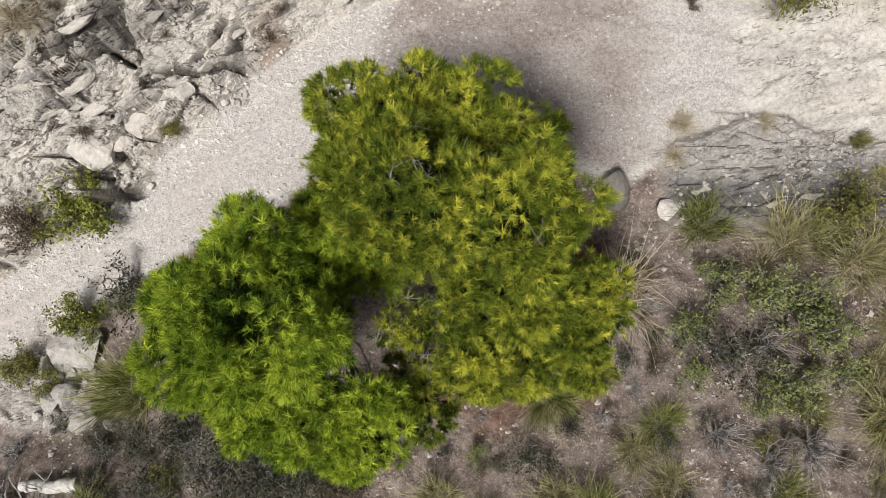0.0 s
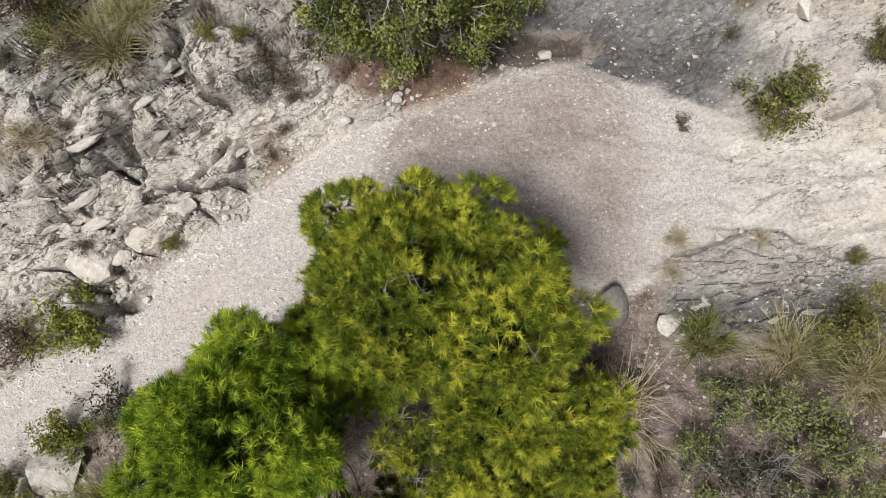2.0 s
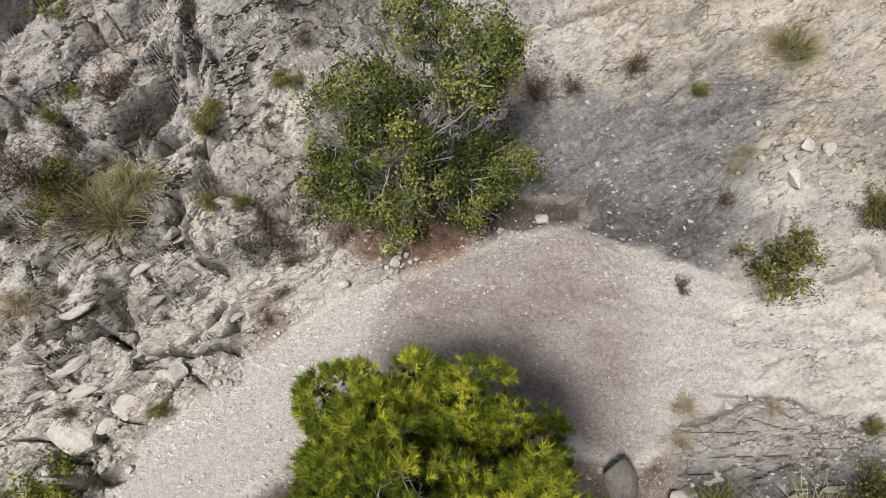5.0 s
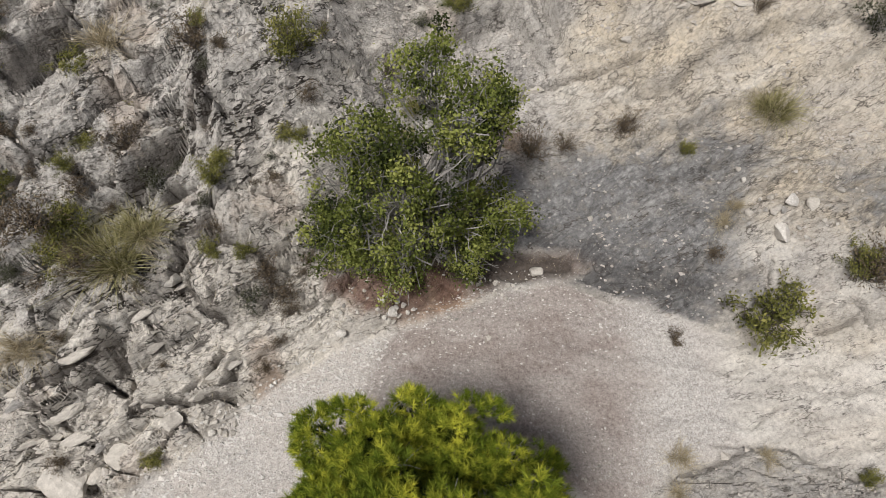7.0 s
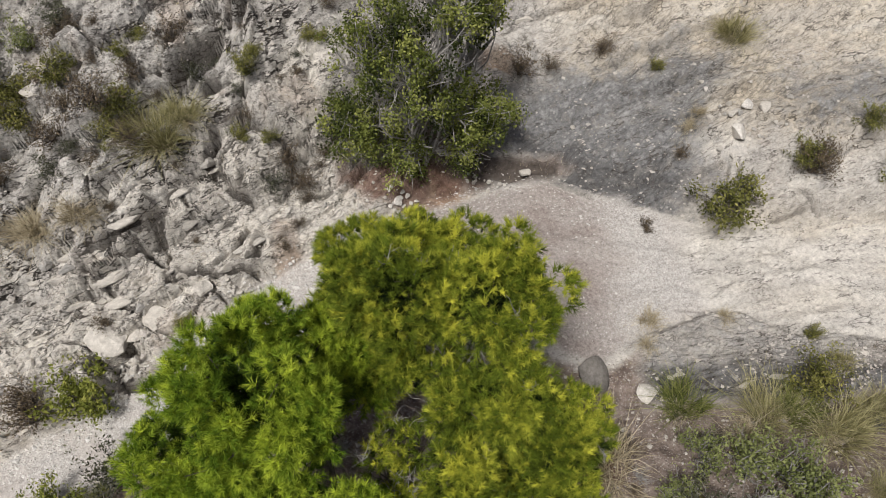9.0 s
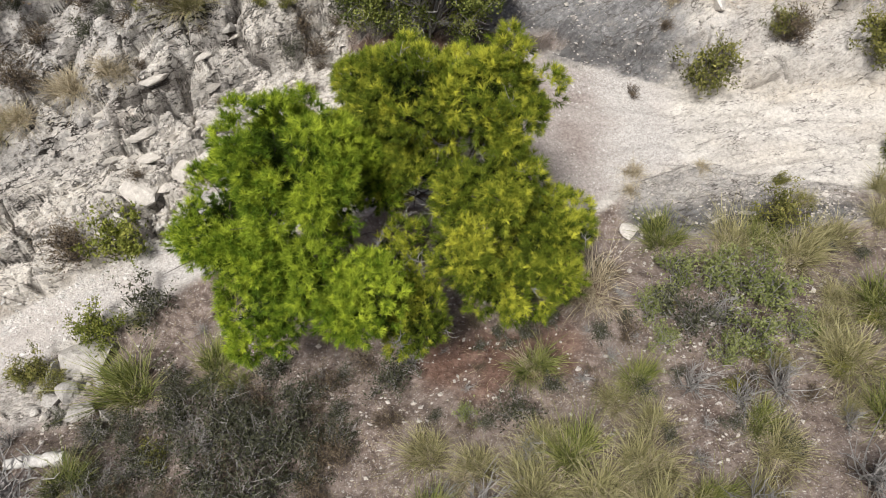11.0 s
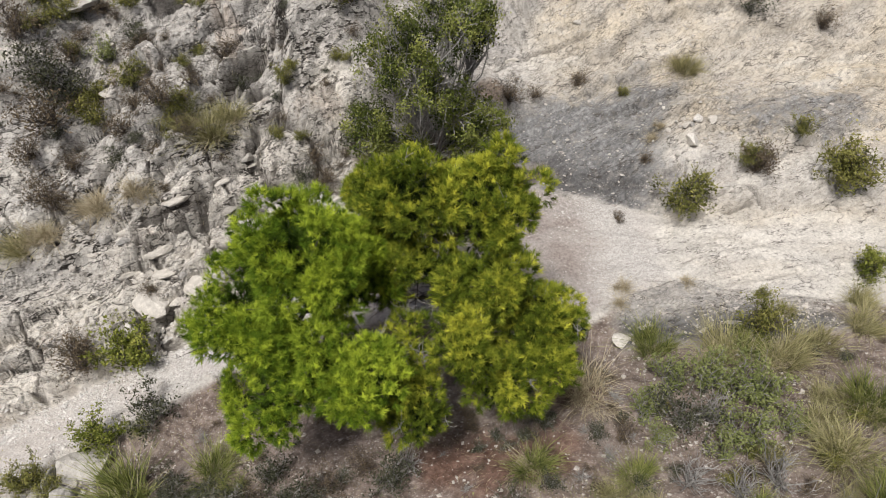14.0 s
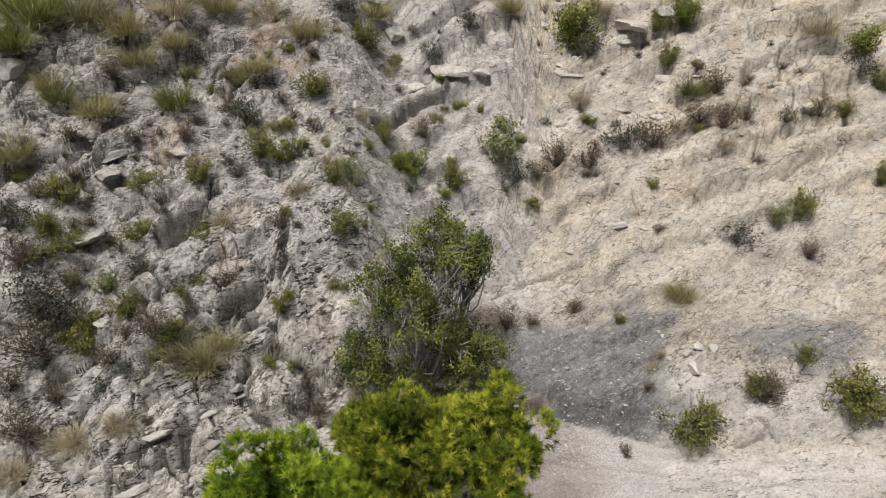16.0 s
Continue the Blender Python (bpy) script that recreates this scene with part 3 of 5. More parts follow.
    white = 0.8 * ease(gx + 3 * w, 5.4, 7.4) * (0.5 + 0.5 * ease(fbm(gx * 0.5, gy * 1.2, 77, 4), -0.25, 0.2)) * ease(np.abs(d + 1.7 + w), 2.0, 1.2) + cliff * west * (0.55 + 0.25 * ease(d + 2 * w, 5.0, 2.0)) * ease(d, 16.0, 8.0)
    at = me.attributes.new("white", "FLOAT", "POINT")
    at.data.foreach_set("value", np.clip(white, 0, 1).astype(np.float32).ravel())
    at = me.attributes.new("brown_patch", "FLOAT", "POINT")
    at.data.foreach_set("value", brown_patch.astype(np.float32).ravel())
    broken = np.clip(np.maximum(ease(d, 0.0, 0.8) * (0.4 + 0.6 * west), np.maximum(0.5 * ledge, 0.3 * track * ease(gx, 7, 9))) * (0.55 + 0.45 * ease(d, 0.0, 5.0)) * (1 - 0.4 * ease(d, 6.0, 11.0)), 0, 1)
    me.polygons.foreach_set("use_smooth", (np.maximum(cliff * west, ledge)[:-1, :-1] < 0.4).ravel())
    at = me.attributes.new("broken", "FLOAT", "POINT")
    at.data.foreach_set("value", broken.astype(np.float32).ravel())
    for name, data in (("zone", zone), ("stain", stain)):
        at = me.attributes.new(name, "FLOAT_COLOR", "POINT")
        at.data.foreach_set("color", data.astype(np.float32).ravel())
    return tagged(new("ground", me), "pale limestone hillside cut by a gravel track", "hillside", kind="structure")


make_ground()


# ---------------------------------------------------------------- stones
def ico(sub):
    bm = bmesh.new()
    bmesh.ops.create_icosphere(bm, subdivisions=sub, radius=1)
    v = np.array([x.co[:] for x in bm.verts])
    f = np.array([[y.index for y in x.verts] for x in bm.faces])
    bm.free()
    return v, f


def rock_mesh(name, seed, material, sub=3, flat=0.7, rough=1.3, cuts=11):
    """A broken block: a ball cut by several planes, then worn."""
    rng = np.random.default_rng(seed)
    v, f = ico(sub)
    v = v * np.array([1, rng.uniform(0.65, 0.95), flat])
    for _ in range(cuts):
        nrm = rng.normal(size=3)
        nrm /= np.linalg.norm(nrm)
        off = rng.uniform(0.36, 0.66) * (1 if abs(nrm[2]) < 0.6 else flat)
        over = np.maximum(v @ nrm - off, 0)
        v = v - 0.92 * over[:, None] * nrm
    v = v + 0.035 * rough * np.stack([vnoise(v[:, i] * 6 + 9 * i, v[:, (i + 1) % 3] * 6, seed + i) for i in range(3)], -1)
    return mesh_of(name, v, f, material, False)


ROCKS = {m.name: [rock_mesh("rock", 100 + 7 * i + j, m, 3, 0.55 + 0.12 * (i % 3)) for i in range(6)] for j, m in enumerate((STONE, STONE_GREY, STONE_WHITE, STONE_DARK))}


def stone(x, y, size, material=STONE, label="pale broken limestone block lying on the slope", name="rock", group="loose rocks", turn=None, sink=0.25, squash=1.0, dz=0.0):
    rng = random.Random(int(x * 971 + y * 3571 + 17))
    me = rng.choice(ROCKS[material.name])
    m = pose(x, y, height(x, y) + size * (0.5 * squash * 0.6 - 0.3 * sink) + dz, rng.uniform(-20, 20), rng.uniform(-20, 20), rng.uniform(0, 360) if turn is None else turn)
    ob = new(name, me)
    ob.matrix_world = m @ Matrix.Diagonal((size / 2, size / 2, size / 2 * squash, 1))
    return tagged(ob, label, "rock", group)


def scatter_stones(name, label, material, xy, sizes, seed):
    """Countless small stones as one sheet of separate pieces."""
    rng = np.random.default_rng(seed)
    n = len(xy)
    base = np.array([[1, 0, 0], [0, 1, 0], [-1, 0, 0], [0, -1, 0], [0, 0, 0.75], [0, 0, -0.6]], float)
    tri = np.array([[0, 1, 4], [1, 2, 4], [2, 3, 4], [3, 0, 4], [1, 0, 5], [2, 1, 5], [3, 2, 5], [0, 3, 5]])
    v = base[None] * rng.uniform(0.55, 1.25, (n, 6, 1)) + rng.normal(0, 0.16, (n, 6, 3))
    a = rng.uniform(0, 6.283, n)
    c, s = np.cos(a)[:, None], np.sin(a)[:, None]
    x, y = v[..., 0] * c - v[..., 1] * s, v[..., 0] * s + v[..., 1] * c
    v = np.stack([x, y * rng.uniform(0.6, 1, (n, 1)), v[..., 2] * 0.7], -1) * (sizes / 2)[:, None, None]
    z = ground_height(xy[:, 0], xy[:, 1]) + sizes * 0.12
    v = v + np.stack([xy[:, 0], xy[:, 1], z], -1)[:, None, :]
    f = (tri[None] + 6 * np.arange(n)[:, None, None]).reshape(-1, 3)
    return tagged(new(name, mesh_of(name, v.reshape(-1, 3), f, material)), label, "gravel", kind="stuff")


def field(n, x0, x1, y0, y1, seed, weight):
    rng = np.random.default_rng(seed)
    xy = np.stack([rng.uniform(x0, x1, n), rng.uniform(y0, y1, n)], -1)
    keep = rng.uniform(0, 1, n) < weight(xy[:, 0], xy[:, 1])
    return xy[keep], rng


def on_track(x, y):
    cliff, track, marl, soil, ledge, west, d, e, w = zones(x, y)
    rut = 1 - 0.8 * ease(np.abs(y - 0.5 * bank(x) - 0.5 * verge(x)), 0.55, 0.15)
    return np.clip(track * (1 - 0.93 * ease(x + 2 * w, 4.0, 7.5)) * (0.35 + 0.65 * ease(d, -1.8, -0.3)) * rut * (1 - 0.7 * ease(x + 1.5 * w, -1.9, -1.0)) + 0.5 * ease(np.abs(d), 0.5, 0.1) * ease(x, 6, 2), 0, 1)


def on_slope(x, y):
    cliff, track, marl, soil, ledge, west, d, e, w = zones(x, y)
    soil = np.maximum(soil, ease(np.hypot((x - 1.9) / 2.5, (y - 9.8) / 0.65), 1.2, 0.9))
    lump = ease(fbm(x * 0.8, y * 0.8, 120), -0.1, 0.3)
    return np.clip((1 - track) * (0.12 + 0.5 * lump) * (1 - 0.72 * marl) * (1 - 0.72 * soil), 0, 1)


xy, rng = field(42000, -15, 9, -4, 10.2, 501, on_track)
scatter_stones("track_gravel", "pale crushed limestone gravel on the track", GRAVEL, xy, (rng.gamma(5, 0.014, len(xy)) + 0.022) * np.where(xy[:, 0] > -1.2, 0.62, 1.0), 502)
xy, rng = field(150000, -16, 16, -9, 23, 503, on_slope)
scatter_stones("slope_rubble", "small limestone chips strewn over the slope", CHIPS, xy, rng.gamma(2, 0.026, len(xy)) + 0.02, 504)


def slivers(name, label, xy, length, material, seed):
    """Dry stalks and needles lying on the soil, past counting."""
    rng = np.random.default_rng(seed)
    n = len(xy)
    a, ln = rng.uniform(0, 6.283, n), length * rng.uniform(0.4, 1.3, n)
    d = np.stack([np.cos(a), np.sin(a)], -1) * ln[:, None] / 2
    q = np.stack([-np.sin(a), np.cos(a)], -1) * 0.005
    z0, z1 = ground_height(*(xy - d).T) + 0.012, ground_height(*(xy + d).T) + 0.012 + ln * rng.uniform(0, 0.5, n)
    v = np.stack([np.column_stack([xy - d - q, z0]), np.column_stack([xy - d + q, z0]), np.column_stack([xy + d, z1])], 1)
    tone = np.clip(rng.normal(0.45, 0.25, n), 0, 1).repeat(3)
    return tagged(new(name, mesh_of(name, v.reshape(-1, 3), np.arange(3 * n).reshape(-1, 3), material, False, tone)), label, "litter", kind="stuff")


def on_soil(x, y):
    cliff, track, marl, soil, ledge, west, d, e, w = zones(x, y)
    return np.clip(soil * (0.25 + 0.75 * ease(fbm(x * 0.9, y * 0.9, 130), -0.2, 0.25)) + 0.2 * cliff, 0, 1)


xy, rng = field(60000, -14, 14, -9, 16, 505, on_soil)
k = len(xy) // 2
slivers("dry_litter", "dry stalks and fallen needles lying on the soil", xy[:k], 0.16, DRY, 506)
slivers("brown_litter", "dark brown fallen needles and twigs on the soil", xy[k:], 0.14, LEAF_BROWN, 507)


# ---------------------------------------------------------------- plants
def tube(path, r0, r1, sides=5):
    """Verts and quads of a tapered limb along a path."""
    path = np.asarray(path, float)
    n = len(path)
    t = np.gradient(path, axis=0)
    t /= np.linalg.norm(t, axis=1)[:, None] + 1e-9
    ref = np.where(np.abs(t[:, 2:3]) > 0.9, np.array([[1.0, 0, 0]]), np.array([[0, 0, 1.0]]))
    u = np.cross(t, ref)
    u /= np.linalg.norm(u, axis=1)[:, None] + 1e-9
    w = np.cross(t, u)
    r = np.linspace(r0, r1, n)[:, None, None]
    a = np.linspace(0, 2 * np.pi, sides, endpoint=False)
    ring = path[:, None, :] + r * (np.cos(a)[None, :, None] * u[:, None, :] + np.sin(a)[None, :, None] * w[:, None, :])
    i = np.arange(n - 1)[:, None] * sides + np.arange(sides)[None]
    j = np.arange(n - 1)[:, None] * sides + (np.arange(sides)[None] + 1) % sides
    f = np.stack([i, j, j + sides, i + sides], -1).reshape(-1, 4)
    return ring.reshape(-1, 3), f


def join(pieces):
    vs, fs, o = [], [], 0
    for v, f in pieces:
        vs.append(v)
        fs.append(f + o)
        o += len(v)
    return np.concatenate(vs), np.concatenate(fs)


def limb(a, b, rng, sag=0.15, n=6):
    a, b = np.asarray(a, float), np.asarray(b, float)
    s = np.linspace(0, 1, n)[:, None]
    bend = rng.normal(0, sag, 3) * np.linalg.norm(b - a)
    wob = rng.normal(0, 0.025 * np.linalg.norm(b - a), (n, 3)) * np.sin(s * np.pi)
    return a + (b - a) * s + bend * np.sin(s * np.pi) * 0.5 + wob


def frames(axis_dir):
    ref = np.where(np.abs(axis_dir[:, 2:3]) > 0.9, np.array([[1.0, 0, 0]]), np.array([[0, 0, 1.0]]))
    u = np.cross(axis_dir, ref)
    u /= np.linalg.norm(u, axis=1)[:, None] + 1e-9
    return u, np.cross(axis_dir, u)


def needles(pos, way, tone, rng, count=38, length=0.15, width=0.009, shoot=0.13):
    """Tufts of pine needles: each shoot carries needles all along it, that spread forward."""
    n = len(pos)
    u, w = frames(way)
    a = rng.uniform(0, 6.283, (n, count))
    along = rng.uniform(0, 1, (n, count)) ** 0.8
    cone = radians(72) - radians(45) * along + rng.normal(0, 0.12, (n, count))
    radial = np.cos(a)[..., None] * u[:, None] + np.sin(a)[..., None] * w[:, None]
    out = np.cos(cone)[..., None] * way[:, None] + np.sin(cone)[..., None] * radial
    root = pos[:, None] + way[:, None] * (along * shoot)[..., None]
    size = length * rng.uniform(0.7, 1.15, (n, count, 1)) * rng.uniform(0.75, 1.2, (n, 1, 1))
    tip = root + out * size
    side = np.cross(out, rng.normal(size=(n, count, 3)))
    side /= np.linalg.norm(side, axis=2)[..., None] + 1e-9
    side *= width
    v = np.stack([root - side, root + side, tip], 2).reshape(-1, 3)
    f = np.arange(len(v)).reshape(-1, 3)
    tn = (tone[:, None] + rng.normal(0, 0.06, (n, count)) + 0.12 * (along - 0.5)).repeat(3, 1).ravel()
    return v, f, tn


def pine(name, label, lobes, base, top, material, seed, density=1.0, tone0=0.5, wood=None):
    """An Aleppo pine: trunk, limbs to every lobe of the crown, and clumps of needle tufts on twigs."""
    rng = np.random.default_rng(seed)
    bz = height(*base)
    root = np.array([base[0], base[1], bz - 0.1])
    tree = thing(name, pose(*root), label, "tree", "pines beside the track")
    tp = np.array(top) - root
    trunk_path = limb((0, 0, 0), tp, rng, 0.12, 12)
    part("trunk", mesh_of("trunk", *tube(trunk_path, 0.17, 0.05, 8), BARK, True), tree, "grey-brown fissured trunk")
    vs, fs, ts, twigs, dead = [], [], [], [], []
    for cx, cy, cz, r in lobes:
        c, bare_lobe, r = np.array([cx, cy, cz]) - root, r < 0, abs(r)
        start = trunk_path[np.argmin(np.abs(trunk_path[:, 2] - max(0.6, c[2] - 1.1 * r - 0.5)))]
        lp = limb(start, c - np.array([0, 0, 0.35 * r]), rng, 0.12, 8)
        part("limb", mesh_of("limb", *tube(lp, 0.075, 0.03, 6), BARK, True), tree)
        k = int(13 * r * r * density) + 5
        k = 3 if bare_lobe else k
        u = rng.normal(size=(k, 3))
        u[:, 2] = np.abs(u[:, 2]) * 1.0 - 0.3
        u /= np.linalg.norm(u, axis=1)[:, None]
        centres = c + u * (r - 0.22) * (rng.uniform(0.5, 1.08, (k, 1)) + 0.2 * (rng.uniform(0, 1, (k, 1)) < 0.15)) * np.array([1, 1, 0.95])
        # inner needles, coloured dark to stand for the shade inside the lobe
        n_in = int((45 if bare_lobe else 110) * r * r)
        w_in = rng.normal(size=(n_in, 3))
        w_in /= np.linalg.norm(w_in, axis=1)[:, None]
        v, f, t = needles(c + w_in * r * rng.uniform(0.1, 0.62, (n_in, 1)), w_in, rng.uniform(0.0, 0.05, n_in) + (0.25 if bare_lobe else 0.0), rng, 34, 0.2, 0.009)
        fs.append(f + sum(len(q) for q in vs))
        vs.append(v)
        ts.append(t)
        for _ in range(60 if bare_lobe else 14):
            o = lp[rng.integers(2, 8)]
            twigs.append(tube(limb(o, o + rng.normal(0, 0.55 * r, 3), rng, 0.15, 5), 0.018, 0.006, 3))
        # sprays of dead twigs that reach the outside of the crown
        for _ in range(int((9 if bare_lobe else 3) * r) if wood else 0):
            q = rng.normal(size=3)
            q = c + np.array([q[0], q[1], abs(q[2])]) / np.linalg.norm(q) * r * rng.uniform(0.8, 1.0)
            for _ in range(9):
                dead.append(tube(limb(q, q + rng.normal(0, 0.16, 3) + np.array([0, 0, 0.1]), rng, 0.25, 5), 0.008, 0.004, 3))
        for cc, uu in zip(centres, u):
            rr = rng.uniform(0.24, 0.5)
            twigs.append(tube(limb(lp[rng.integers(4, 8)], cc - uu * rr * 0.4, rng, 0.12, 5), 0.022, 0.009, 3))
            m = int(40 * (rr / 0.4) ** 2) + 4
            s = rng.normal(size=(m, 3)) + uu * 0.75 + np.array([0, 0, 0.35])
            s /= np.linalg.norm(s, axis=1)[:, None]
            p = cc + s * rr * rng.uniform(0.7, 1.05, (m, 1))
            way = s + np.array([0, 0, 0.55]) + rng.normal(0, 0.25, (m, 3))
            way /= np.linalg.norm(way, axis=1)[:, None]
            # light is put into the tone: tufts paler outward and on top
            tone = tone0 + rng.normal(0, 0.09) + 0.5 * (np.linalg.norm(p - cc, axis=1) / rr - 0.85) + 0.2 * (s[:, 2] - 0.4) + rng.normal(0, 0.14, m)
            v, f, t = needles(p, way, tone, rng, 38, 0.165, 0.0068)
            fs.append(f + sum(len(q) for q in vs))
            vs.append(v)
            ts.append(t)
    part("branchwork", mesh_of("twigs", *join(twigs), TWIG_DARK), tree, "thin bare inner twigs")
    if dead:
        part("branchwork", mesh_of("dead_twigs", *join(dead), wood), tree, "pale grey dead twigs")
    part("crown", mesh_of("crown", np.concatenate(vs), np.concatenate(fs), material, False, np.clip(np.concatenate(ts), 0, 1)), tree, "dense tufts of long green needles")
    return tree


LOBES_WEST = [(-3.1, -0.4, 6.0, 1.4), (-4.4, -0.7, 4.8, 1.2), (-3.2, 0.5, 5.2, 1.0), (-2.5, -1.9, 4.3, 1.2), (-1.5, -2.5, 4.2, 0.9),
              (-3.7, -2.0, 2.8, 1.15), (-4.9, -0.4, 3.0, 0.95), (-2.15, -0.4, 5.1, 0.75), (-1.7, 0.8, 4.0, 0.9), (-3.9, -1.7, 4.4, 0.9), (-2.3, 0.9, 4.7, 0.85)]
LOBES_EAST = [(1.1, 1.4, 6.1, 1.2), (-0.5, 1.6, 5.9, 1.25), (-1.6, 3.5, 4.2, 0.95), (-1.0, 2.9, 4.7, 0.9), (-0.5, 3.6, 4.3, 0.8), (0.4, 3.1, 4.6, 1.0), (1.4, 2.7, 4.3, 0.95), (-1.9, 2.2, 3.8, 0.8), (2.3, -0.1, 3.8, 0.85), (-0.9, -1.0, 3.3, -0.85), (-1.3, 1.0, 3.3, -0.9),
              (2.9, -0.5, 3.5, 1.0), (0.6, -1.2, 4.1, 0.75), (0.6, -0.1, 4.6, 0.65), (-0.4, -2.2, 2.8, 0.8), (1.7, -1.1, 2.5, 1.0), (1.4, 0.2, 4.9, 0.9),
              (-1.4, 2.2, 4.3, 1.0), (0.9, 0.4, 3.4, -0.9), (0.2, 0.9, 4.4, -0.7), (-0.2, -0.6, 3.6, -0.8), (-0.6, 0.9, 4.5, 0.6)]
pine("pine_tree", "bushy Aleppo pine with fresh green needles beside the track", LOBES_WEST, (-2.6, -0.2), (-3.0, -0.4, 6.4), PINE_A, 11)
pine("pine_tree", "taller Aleppo pine with yellowish-green needles beside the track", LOBES_EAST, (0.5, 1.0), (0.5, 1.5, 6.5), PINE_B, 12, 1.0, 0.5, TWIG_GREY)


def blades(rng, count, length, spread, width=0.006, droop=0.5, straw=0.0):
    """Arching blades of a tussock in several leaning bunches, three segments each."""
    bunch = rng.integers(0, 24, count)
    ba, bl = rng.uniform(0, 6.283, 24), 0.34 * np.sqrt(rng.uniform(0.0, 1.0, 24))
    a = rng.uniform(0, 6.283, count)
    lean = np.abs(rng.normal(0, spread, count))
    size = length * rng.uniform(0.4, 1.1, count) * rng.uniform(0.7, 1.1, 24)[bunch]
    h = np.stack([np.cos(a), np.sin(a)], -1) * np.sin(lean)[:, None] + np.stack([np.cos(ba), np.sin(ba)], -1)[bunch] * (1.3 * bl[bunch])[:, None]
    root = np.stack([np.cos(ba) * bl, np.sin(ba) * bl], -1)[bunch] * length + rng.normal(0, 0.06 * length, (count, 2))
    sweep = rng.normal(0, 0.3, (count, 2)) + np.array([0.15, -0.1])
    up0 = np.cos(lean)
    pts = []
    for s in (0.0, 0.4, 0.75, 1.0):
        flat = h * (size * s)[:, None] + sweep * (size * s * s * droop)[:, None]
        up = size * s * up0 - droop * size * s * s * (0.25 + 0.5 * lean)
        pts.append(np.stack([root[:, 0] + flat[:, 0], root[:, 1] + flat[:, 1], np.maximum(up, 0.015)], -1))
    turn = rng.uniform(0, 6.283, count)
    wv = np.stack([np.cos(turn), np.sin(turn), np.zeros(count)], -1) * width
    v = np.stack([pts[0] - wv, pts[0] + wv, pts[1] - wv, pts[1] + wv, pts[2] - wv * 0.7, pts[2] + wv * 0.7, pts[3], pts[3] + wv * 0.1], 1)
    q = np.array([[0, 1, 3, 2], [2, 3, 5, 4], [4, 5, 7, 6]])
    f = (q[None] + 8 * np.arange(count)[:, None, None]).reshape(-1, 4)
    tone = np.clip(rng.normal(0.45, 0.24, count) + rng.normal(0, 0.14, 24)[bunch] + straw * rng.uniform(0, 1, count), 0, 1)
    # painted shade of the dense core: dark roots, brighter tips
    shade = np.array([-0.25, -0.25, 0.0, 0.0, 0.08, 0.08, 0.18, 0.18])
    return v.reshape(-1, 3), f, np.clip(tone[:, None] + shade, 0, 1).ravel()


def tussock_meshes(material, seed, count, spread, droop, straw):
    out = []
    for i in range(4):
        v, f, t = blades(np.random.default_rng(seed + i), count, 1.0, spread, 0.0056, droop, straw)
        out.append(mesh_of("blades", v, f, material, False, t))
    return out


TUSSOCK = {"pale": tussock_meshes(GRASS, 200, 800, 0.5, 0.7, 0.3), "green": tussock_meshes(GRASS_GREEN, 220, 800, 0.42, 0.55, 0.2), "dry": tussock_meshes(DRY, 240, 560, 0.65, 0.9, 0.2)}
TUSSOCK_LABEL = {"pale": "straw-green esparto grass tussock on the slope", "green": "fresh green esparto grass tussock with straw at its foot", "dry": "dry straw-coloured grass tussock on bare ground"}


def tussock(x, y, size, look_kind="pale"):
    """size: the width of the clump in metres."""
    rng = random.Random(int(x * 733 + y * 1291 + 5))
    z = height(x, y)
    t = thing("grass_tussock", pose(x, y, z - 0.03, 0, 0, rng.uniform(0, 360)), TUSSOCK_LABEL[look_kind], "grass", "grass tussocks")
    k = size * 0.7
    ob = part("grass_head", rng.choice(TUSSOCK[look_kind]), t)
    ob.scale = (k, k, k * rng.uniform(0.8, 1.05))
    if look_kind != "dry":
        base = part("dead_straw", rng.choice(TUSSOCK["dry"]), t, "dead straw at the foot")
        base.scale = (k * 0.72, k * 0.72, k * 0.45)
    return t


def twiggy(rng, n, reach, rise, r0, levels=2):
    """Branching twigs of a shrub; returns the limbs and where their ends are."""
    pieces, ends = [], []
    for _ in range(n):
        a, tilt = rng.uniform(0, 6.283), rng.uniform(0.15, 1.15)
        ln = rng.uniform(0.6, 1.0)
        tip = np.array([np.cos(a) * np.sin(tilt) * reach * ln, np.sin(a) * np.sin(tilt) * reach * ln, np.cos(tilt) * rise * ln + 0.08])
        p = limb((rng.normal(0, 0.05) * reach, rng.normal(0, 0.05) * reach, 0), tip, rng, 0.22, 5)
        pieces.append(tube(p, r0, r0 * 0.45, 3))
        for k in range(levels * 2):
            b = p[rng.integers(1, 5)]
            d = rng.normal(size=3) * 0.5 + (tip / (np.linalg.norm(tip) + 1e-6)) * 0.8
            q = limb(b, b + d * 0.33 * reach, rng, 0.2, 3)
            pieces.append(tube(q, r0 * 0.5, r0 * 0.2, 3))
            ends.append(q[-1])
            ends.append(q[1])
        ends.append(tip)
    return pieces, np.array(ends)


